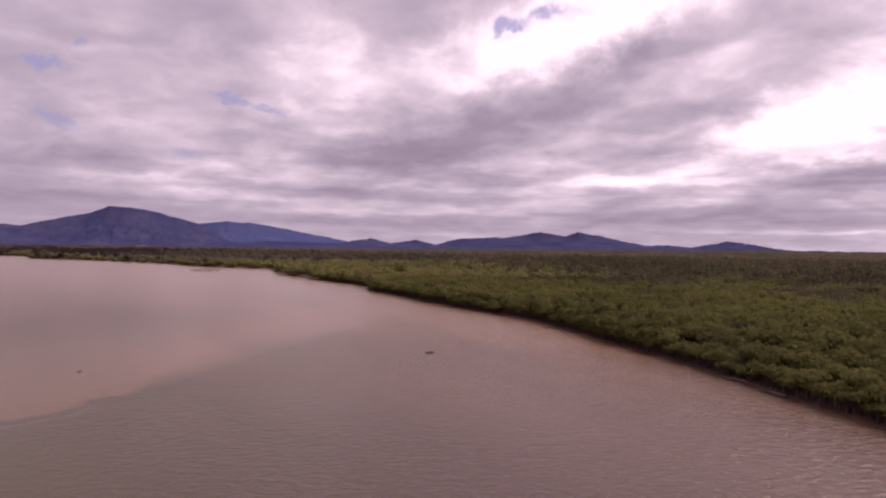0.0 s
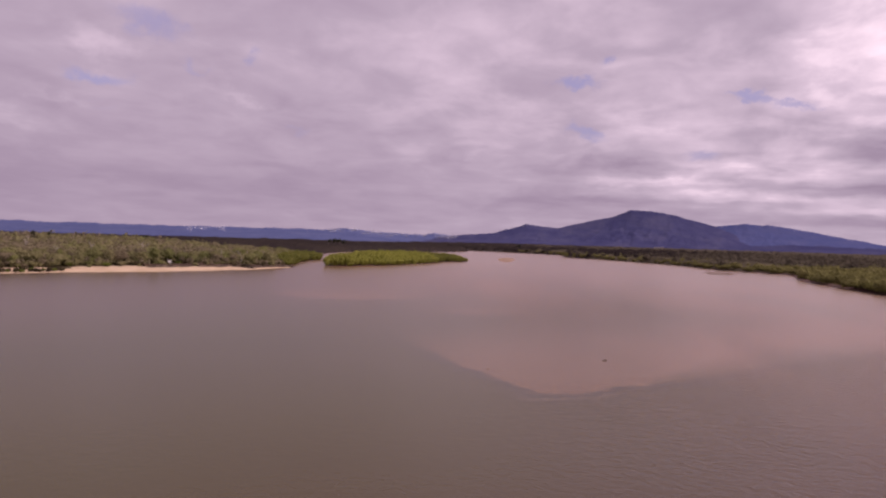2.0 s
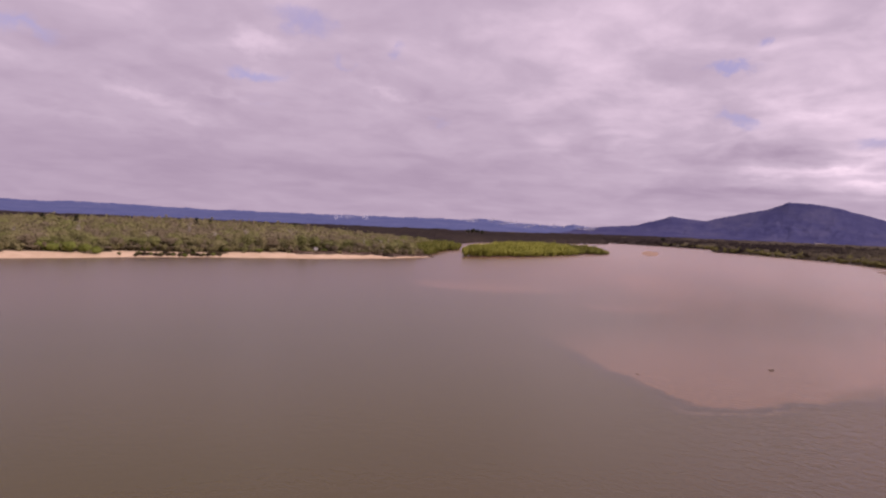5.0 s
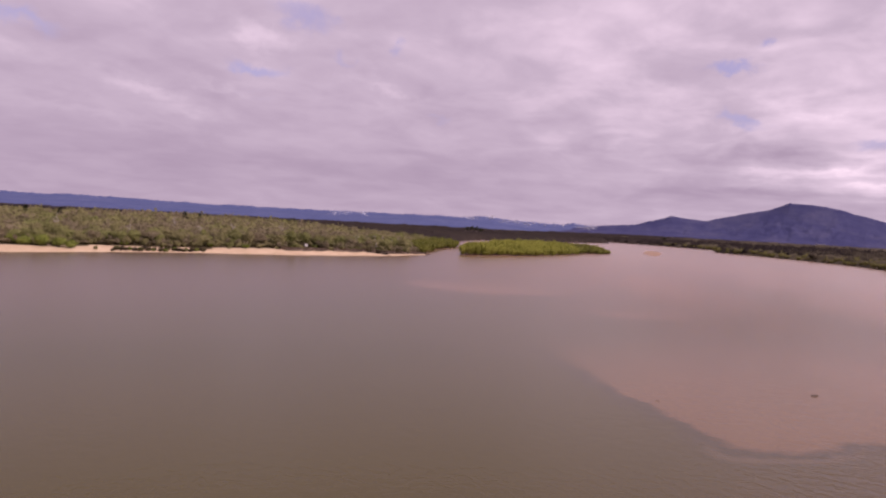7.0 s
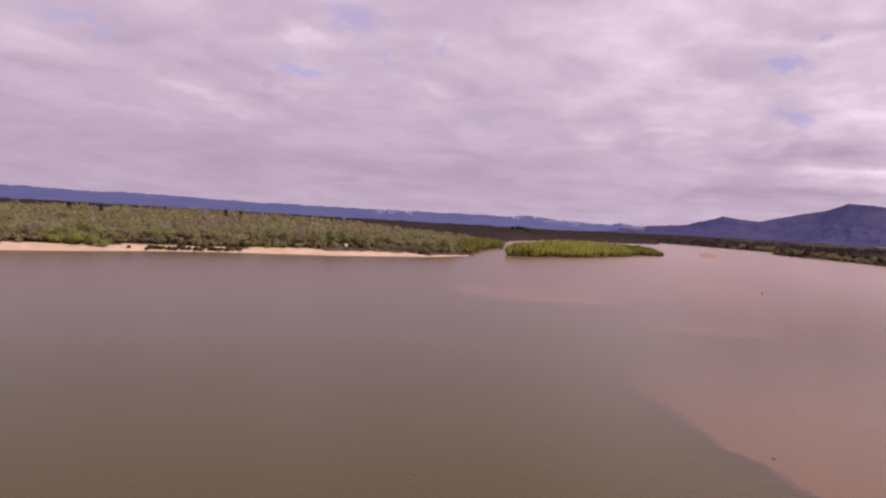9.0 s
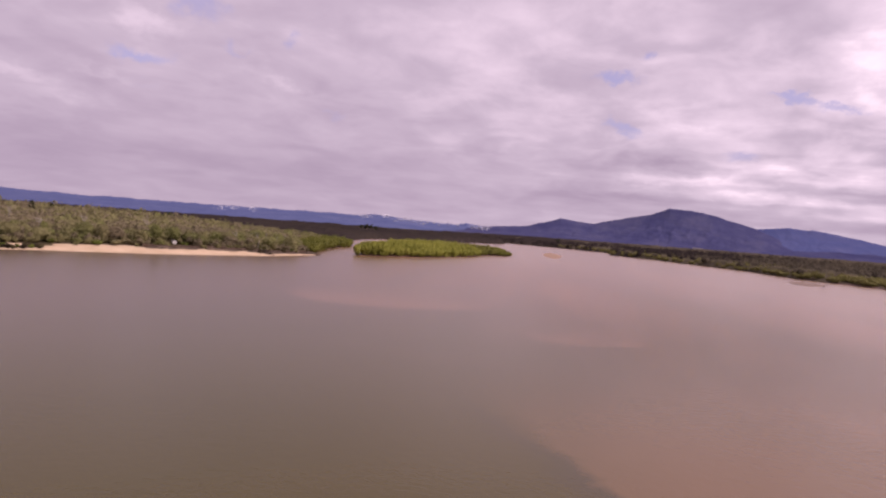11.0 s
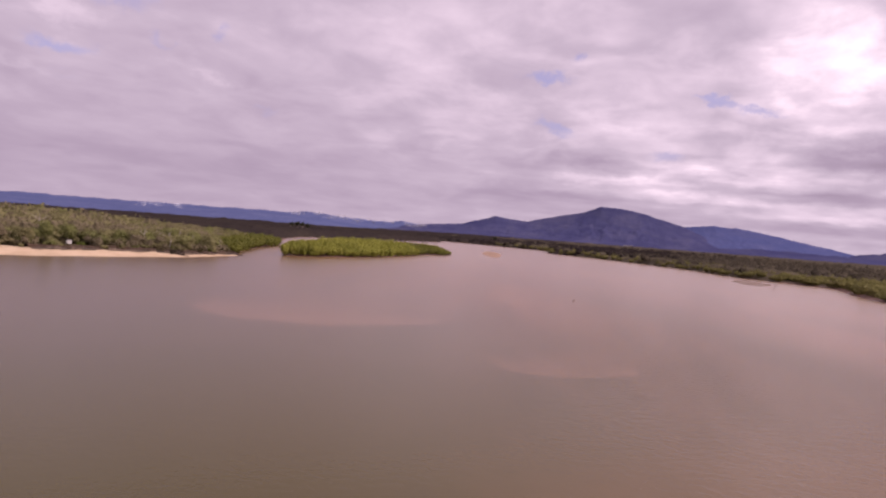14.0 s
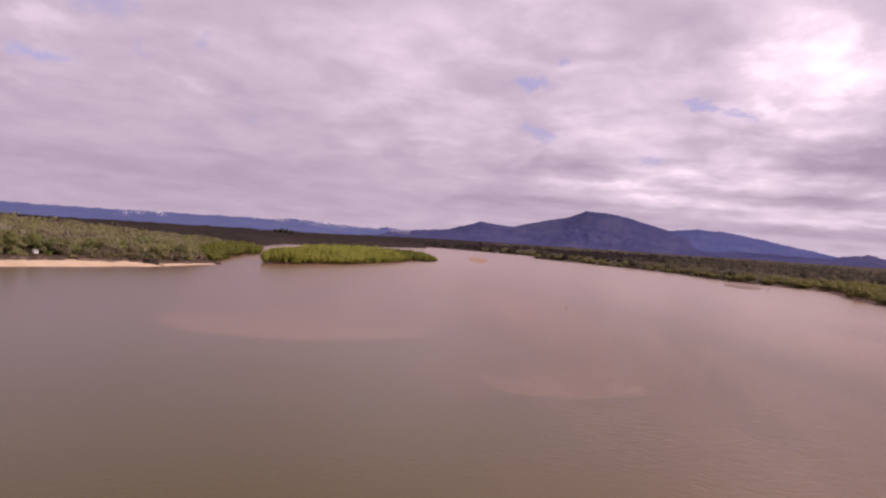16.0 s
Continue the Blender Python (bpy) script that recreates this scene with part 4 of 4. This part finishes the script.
def dead_tree(x, y, tall, spread, seed, label):
    """Bare pale limbs that fork twice."""
    r = np.random.default_rng(seed)
    root = new("dead_tree")
    t, tf = tube([(0, 0, -0.3), (0.2, 0.1, tall * 0.4), (0.1, 0.3, tall * 0.75), (0.4, 0.2, tall)], [0.19, 0.15, 0.1, 0.04])
    part("trunk", mesh_data("trunk", t, tf, PALE_WOOD, True), root)
    for k in range(6 if spread > 1 else 2):
        a = k * 1.05 + r.uniform(-0.3, 0.3)
        s = np.array((math.cos(a), math.sin(a), 0))
        o = np.array((0.15, 0.15, tall * r.uniform(0.4, 0.75)))
        e = o + s * spread * r.uniform(0.7, 1.1) + (0, 0, tall * 0.28)
        m = (o + e) / 2 + (0, 0, tall * 0.03)
        side = np.array((-s[1], s[0], 0)) * spread * 0.35
        v, f = joined([tube([o, m, e], [0.09, 0.07, 0.03], 5), tube([m, m + side + (0, 0, tall * 0.12)], [0.08, 0.03], 5)])
        part("limb", mesh_data("limb", v, f, PALE_WOOD, True), root)
    root.matrix_basis = pose(x, y, ground_at(x, y))
    tagged(root, label, "dead tree", "bare trees behind the beach")


dead_tree(-368.5, 217, 7.0, 0.8, 1, "thin bare pale trunk standing by the hut")
dead_tree(-399, 209, 12.0, 4.6, 2, "spreading dead tree with bleached bare limbs")
for k, (y, d, tall) in enumerate(((36, 60, 11), (58, 42, 10), (92, 70, 12), (118, 38, 9.5), (150, 33, 9.5), (172, 46, 11), (238, 26, 8), (247, 24, 7.5), (255, 27, 8), (263, 23, 7), (150, 70, 12.5))):
    dead_tree(float(beach_x(y, d)), y, tall, 2.2, 10 + k, "grey leafless tree among the beach forest")


for k in range(14):
    y = 244 + k * 2.9
    dead_tree(float(beach_x(y, 13 + (k * 7 % 5) * 2.2)), y, 5.5 + (k * 5 % 7) * 0.45, 0.7, 60 + k, "thin grey bare stem at the edge of the beach")


def shrub(name, label, x, y, wide, tall, mat, seed, cards=150):
    root = new(name)
    v, f = crown_arrays(wide, tall, 0.05, 9, cards, 0.5, seed)
    part("leaves", mesh_data("leaves", v, f, mat), root)
    stems = joined([tube([(0, 0, -0.2), (math.cos(a) * wide * 0.4, math.sin(a) * wide * 0.4, tall * 0.6)], [0.06, 0.02], 5) for a in (0.3, 1.7, 2.9, 4.4, 5.6)])
    part("stems", mesh_data("stems", *stems, DARK_BARK, True), root)
    root.matrix_basis = pose(x, y, ground_at(x, y))
    return tagged(root, label, "shrub", "shrubs along the beach")


for k, (x, y, w, h) in enumerate(((-347, 69, 4.2, 3.8), (-346, 75, 5.0, 5.0), (-346, 81, 4.6, 4.4), (-344, 85, 3.0, 3.0), (-351, 64, 4.2, 4.0), (-352, 73, 4.6, 5.4))):
    shrub("bright_shrub", "bright green leafy shrub on the sand", x, y, w, h, BRIGHT_SHRUB, 4000 + k, 340)
for k in range(34):
    y = 101 + k * 1.25 + (k * 7919 % 5) * 0.2
    d = 2.6 + (k * 31 % 9) * 0.5
    shrub("waterline_shrub", "low yellow-green shrub at the water's edge", float(beach_x(y, d)), y, 1.1 + (k * 17 % 7) * 0.13, 0.9 + (k * 13 % 6) * 0.12, (DULL_SHRUB, DULL_SHRUB, SHRUB, DEAD_LEAVES)[k % 4], 4100 + k, 70)
for k, (y, d) in enumerate(((240, 6), (242.5, 7.5), (245, 6.5))):
    shrub("dead_shrub", "dark dead shrub tangled round a fallen tree", float(beach_x(y, d)), y, 1.7, 1.6, DEAD_LEAVES, 4150 + k, 90)
for k in range(46):
    y = -20 + k * 6.6 + (k * 7919 % 13) * 0.35
    d = float(np.interp(y, SAND_Y, SAND_W)) + (k * 104729 % 7) * 0.8 - 1.0
    shrub("beach_shrub", "dull green shrub where the sand meets the trees", float(beach_x(y, d)), y, 1.6 + (k * 31 % 10) * 0.12, 1.6 + (k * 17 % 11) * 0.14,
          (DULL_SHRUB, SHRUB, GUM)[k % 3], 4200 + k, 90)
for k, (x, y) in enumerate(((-344, 95), (-336, 46), (-352, 157), (-351, 182))):
    shrub("sand_shrub", "small dark shrub growing on open sand", x, y, 1.3, 1.2, GUM, 4300 + k, 80)

# ---- driftwood, hut ----


def log(name, label, x, y, z, length, girth, turn, tilt, mat, seed, stubs=2, group="driftwood on the banks"):
    r = np.random.default_rng(seed)
    pts = [(length * (q - 0.5), r.uniform(-0.06, 0.06) * length, r.uniform(-0.02, 0.04) * length) for q in np.linspace(0, 1, 5)]
    root = new(name)
    part("trunk", mesh_data("trunk", *tube(pts, [girth, girth * 0.95, girth * 0.85, girth * 0.7, girth * 0.4], 8), mat, True), root)
    for k in range(stubs):
        q = r.uniform(0.25, 0.9)
        o = np.array((length * (q - 0.5), 0, girth * 0.3))
        e = o + np.array((r.uniform(-0.2, 0.3), r.uniform(-0.3, 0.3), r.uniform(0.15, 0.35))) * length * 0.6
        part("branch", mesh_data("branch", *tube([o, (o + e) / 2 + (0, 0.05, 0.05), e], [girth * 0.5, girth * 0.35, girth * 0.12], 6), mat, True), root)
    root.matrix_basis = pose(x, y, z, 0, tilt, turn)
    return tagged(root, label, "driftwood", group)


log("floating_branch", "dark waterlogged branch floating in the river", -2.3, 136.2, 0.05, 1.7, 0.16, 10, -6, WET_WOOD, 1, 4, "driftwood in the river")
log("floating_snag", "small dark stump drifting in brown water", -56.2, 111.6, 0.0, 0.8, 0.2, 60, -10, WET_WOOD, 2, 2, "driftwood in the river")
log("floating_stick", "small grey stick drifting along the silt edge", -65.0, 89.3, 0.02, 0.45, 0.05, 30, 0, DRY_WOOD, 3, 1, "driftwood in the river")
log("floating_stump", "small dark stump in the middle of the river", -172.5, 273.2, 0.1, 1.2, 0.22, 80, -25, WET_WOOD, 4, 2, "driftwood in the river")
log("leaning_branch", "thin dead branch stuck upright in the shallows", -158, 490, 1.6, 4.6, 0.13, 40, -62, WET_WOOD, 5, 2, "driftwood in the river")
x0 = float(beach_x(240, 4))
log("fallen_tree", "dark fallen tree lying across the beach", x0 - 3, 242, 0.9, 12, 0.55, 35, 5, WET_WOOD, 6, 8)
log("fallen_tree", "dark fallen tree lying across the beach", x0 - 5, 246, 1.2, 9, 0.5, -30, 5, WET_WOOD, 7, 6)
for k in range(26):
    y = 186 + k * 3.9
    d = float(np.interp(y, SAND_Y, SAND_W)) - 3.6 + (k * 37 % 5) * 0.5
    x = float(beach_x(y, d))
    log("driftwood_log", "dark driftwood log along the top of the beach", x, y, ground_at(x, y) + 0.2, 4.2 + (k * 13 % 7) * 0.5, 0.32 + (k % 3) * 0.1,
        78 + (k * 53 % 40) - 20, 0, (DRY_WOOD, WET_WOOD)[k % 2], 40 + k, 2)
for k, (x, y) in enumerate(((40.2, 139.8), (43.0, 123), (44.6, 110.5), (36.8, 148), (46, 101), (28, 184), (20, 213), (-10, 271))):
    log("bank_log", "wet fallen log lying along the muddy bank", x + 0.2, y, 0.12, 5.0 + k % 3, 0.16, 102 + (k * 29 % 20) - 10, 0, (DRY_WOOD, WET_WOOD)[k % 2], 80 + k, 2)


def earth_ledge():
    """The cut edge of the bank along the top of the sand."""
    ys = np.arange(184, 286, 0.9)
    vs = []
    for y in ys:
        w = float(np.interp(y, SAND_Y, SAND_W)) - 1.2 + (float(fractal(np.array([y / 5]), np.array([3.0]), 77, 3)[0]) - 0.5) * 3.0
        h = 0.7 + float(fractal(np.array([y / 3]), np.array([8.0]), 78, 3)[0]) * 0.8
        for dd, hh in ((0.0, -0.3), (0.15, h * 0.5), (0.35, h), (1.2, h * 1.05), (3.0, h * 0.6), (4.0, -0.3)):
            x = float(beach_x(y, w + dd))
            vs.append((x, y, ground_at(x, y) + hh))
    ob = new("earth_ledge", mesh_data("earth_ledge", vs, grid_faces(len(ys), 6), LEDGE, False))
    tagged(ob, "dark root-bound earth ledge cut above the sand", "bank edge", kind="structure")


LEDGE = two_tone("dark_root_earth", (0.035, 0.022, 0.015), (0.085, 0.055, 0.036), 1.2, bump=0.08)
earth_ledge()


def box(size, at, bevel=0.02):
    bm = bmesh.new()
    bmesh.ops.create_cube(bm, size=1.0, matrix=Matrix.LocRotScale(at, None, size))
    bmesh.ops.bevel(bm, geom=list(bm.edges), offset=bevel, segments=1, affect="EDGES")
    return bm


def solid(name, bm, mat, parent, label=""):
    me = bpy.data.meshes.new(name)
    bm.to_mesh(me)
    bm.free()
    me.materials.append(mat)
    return part(name, me, parent, label)


WHITE_PAINT = two_tone("weathered_white_paint", (0.46, 0.44, 0.42), (0.6, 0.59, 0.56), 1.5, rough=0.6, bump=0.005)
DARK_DOOR = two_tone("dark_timber_door", (0.04, 0.03, 0.025), (0.08, 0.06, 0.05), 3.0, bump=0.005)
TIN = two_tone("grey_tin_roof", (0.3, 0.29, 0.28), (0.45, 0.44, 0.42), 2.0, rough=0.5, bump=0.01)


def beach_hut():
    root = new("beach_hut")
    solid("wall", box((1.9, 2.6, 2.0), (0, 0, 1.0)), WHITE_PAINT, root, "white painted board wall")
    roof = box((2.3, 3.1, 0.1), (0, 0, 2.08))
    bmesh.ops.rotate(roof, verts=roof.verts, cent=(0, 0, 2.05), matrix=Matrix.Rotation(radians(6), 3, "Y"))
    solid("roof", roof, TIN, root, "grey tin roof")
    solid("door", box((0.75, 0.06, 1.8), (0.1, 1.32, 0.92)), DARK_DOOR, root, "dark timber door")
    for y in (-1.1, 1.1):
        solid("post", box((0.12, 0.12, 0.7), (0.8, y, -0.3)), DARK_DOOR, root)
    x, y = -362.4, 204.8
    root.matrix_basis = pose(x, y, ground_at(x, y) + 0.4, 0, 0, -8) @ Matrix.Scale(0.68, 4)
    tagged(root, "small white hut at the top of the beach", "hut")


beach_hut()


def sign_board():
    root = new("sign_board")
    solid("board", box((0.06, 1.3, 0.9), (0, 0, 1.5)), WHITE_PAINT, root, "blank white board")
    for y in (-0.5, 0.5):
        solid("post", box((0.08, 0.08, 1.7), (-0.07, y, 0.75)), DARK_DOOR, root)
    x, y = float(beach_x(85.5, 12)), 85.5
    root.matrix_basis = pose(x, y, ground_at(x, y), 0, 0, -5) @ Matrix.Scale(0.6, 4)
    tagged(root, "white sign board on posts beside the shrubs", "sign")


sign_board()

# ---- banks of sand in the river ----


def sandbar(name, label, x, y, length, width, turn, mat, seed):
    a = np.linspace(0, 2 * math.pi, 48, endpoint=False)
    rows = np.linspace(0.0, 1.0, 7)
    edge = 0.75 + 0.5 * fractal(np.cos(a) * 2 + 9, np.sin(a) * 2 + 9, seed, 3)
    vs = [np.column_stack([np.cos(a) * length / 2 * q * edge, np.sin(a) * width / 2 * q * edge, np.full(48, 0.18 * (1 - q ** 2) - 0.06 * q)]) for q in rows[1:]]
    v = np.concatenate([[(0, 0, 0.18)]] + vs)
    fs = [(0, 1 + k, 1 + (k + 1) % 48) for k in range(48)]
    for r in range(5):
        for k in range(48):
            a0, b0 = 1 + r * 48 + k, 1 + r * 48 + (k + 1) % 48
            fs += [(a0, a0 + 48, b0 + 48), (a0, b0 + 48, b0)]
    ob = new(name, mesh_data(name, v, np.array(fs), mat, True))
    ob.matrix_basis = pose(x, y, 0.02, 0, 0, turn)
    tagged(ob, label, "sandbar", kind="structure")


WET_SAND = two_tone("wet_sand", (0.25, 0.16, 0.1), (0.33, 0.215, 0.135), 0.3, rough=0.6, bump=0.02)
WET_MUD = two_tone("pale_wet_mud", (0.13, 0.09, 0.065), (0.21, 0.145, 0.1), 0.3, rough=0.55, bump=0.02)
sandbar("sandbar_mud", "low pale mudbank near the bank", -188, 566, 78, 25, 108, WET_MUD, 61)
sandbar("sandbar_sand", "narrow orange sandbar in midstream", -450, 655, 190, 19, 124, WET_SAND, 62)

# ---- mist on the range ----


def build_mist():
    m, g, b = material("thin_mist", 1.0, 0.0, 0.0)
    b.inputs["Base Color"].default_value = (0.78, 0.8, 0.86, 1)
    soft = g.step(g.noise(position(g), 0.03, 4.0, 0.6), 0.3, 0.75, 0.02, 0.2)
    g.link(soft, b.inputs["Alpha"])
    return m


MIST = build_mist()


def mist_wisp(az, el0, el1, wide, count, seed):
    r = np.random.default_rng(seed)
    dist = 2700
    vs, fs, n = [], [], 0
    for k in range(count):
        q = k / max(count - 1, 1)
        a = radians(az + r.normal() * wide)
        z = 20 + dist * math.tan(radians(el0 + (el1 - el0) * q + r.normal() * 0.03))
        s = r.uniform(1.6, 5.0)
        d = dist + r.uniform(-40, 40)
        v = ICO_V * s * r.uniform(0.8, 1.2, (12, 1)) * (1.0, 1.0, 1.1) + (-math.sin(a) * d, math.cos(a) * d, z)
        vs.append(v), fs.append(ICO_F + n)
        n += 12
    ob = new("mist_wisp", mesh_data("mist_wisp", np.concatenate(vs), np.concatenate(fs), MIST, True))
    tagged(ob, "thin white wisp of mist on the range", "mist", kind="stuff")


for k, (az, e0, e1, w, c) in enumerate(((58.9, 0.2, 0.5, 0.25, 20), (57.9, 0.3, 0.42, 0.3, 16), (56.6, 0.25, 0.5, 0.15, 18), (48.3, 0.4, 0.6, 0.3, 22), (46.8, 0.5, 0.68, 0.4, 30),
                                        (45.4, 0.3, 0.5, 0.5, 30), (43.6, 0.2, 0.45, 0.4, 26), (41.8, 0.25, 0.45, 0.5, 22), (39.6, 0.15, 0.4, 0.35, 30), (38.8, 0.1, 0.3, 0.25, 24))):
    mist_wisp(az, e0, e1, w, c, 700 + k)


def far_shed():
    root = new("long_shed")
    az, d = radians(22.8), 4030
    solid("wall", box((46, 12, 18), (0, 0, -2)), WHITE_PAINT, root, "long white wall")
    solid("roof", box((48, 14, 1.2), (0, 0, 7.55)), WHITE_PAINT, root, "long white roof")
    root.matrix_basis = pose(-math.sin(az) * d, math.cos(az) * d, 4.5, 0, 0, 22.8)
    tagged(root, "long white shed far off at the mountain's foot", "shed")


far_shed()
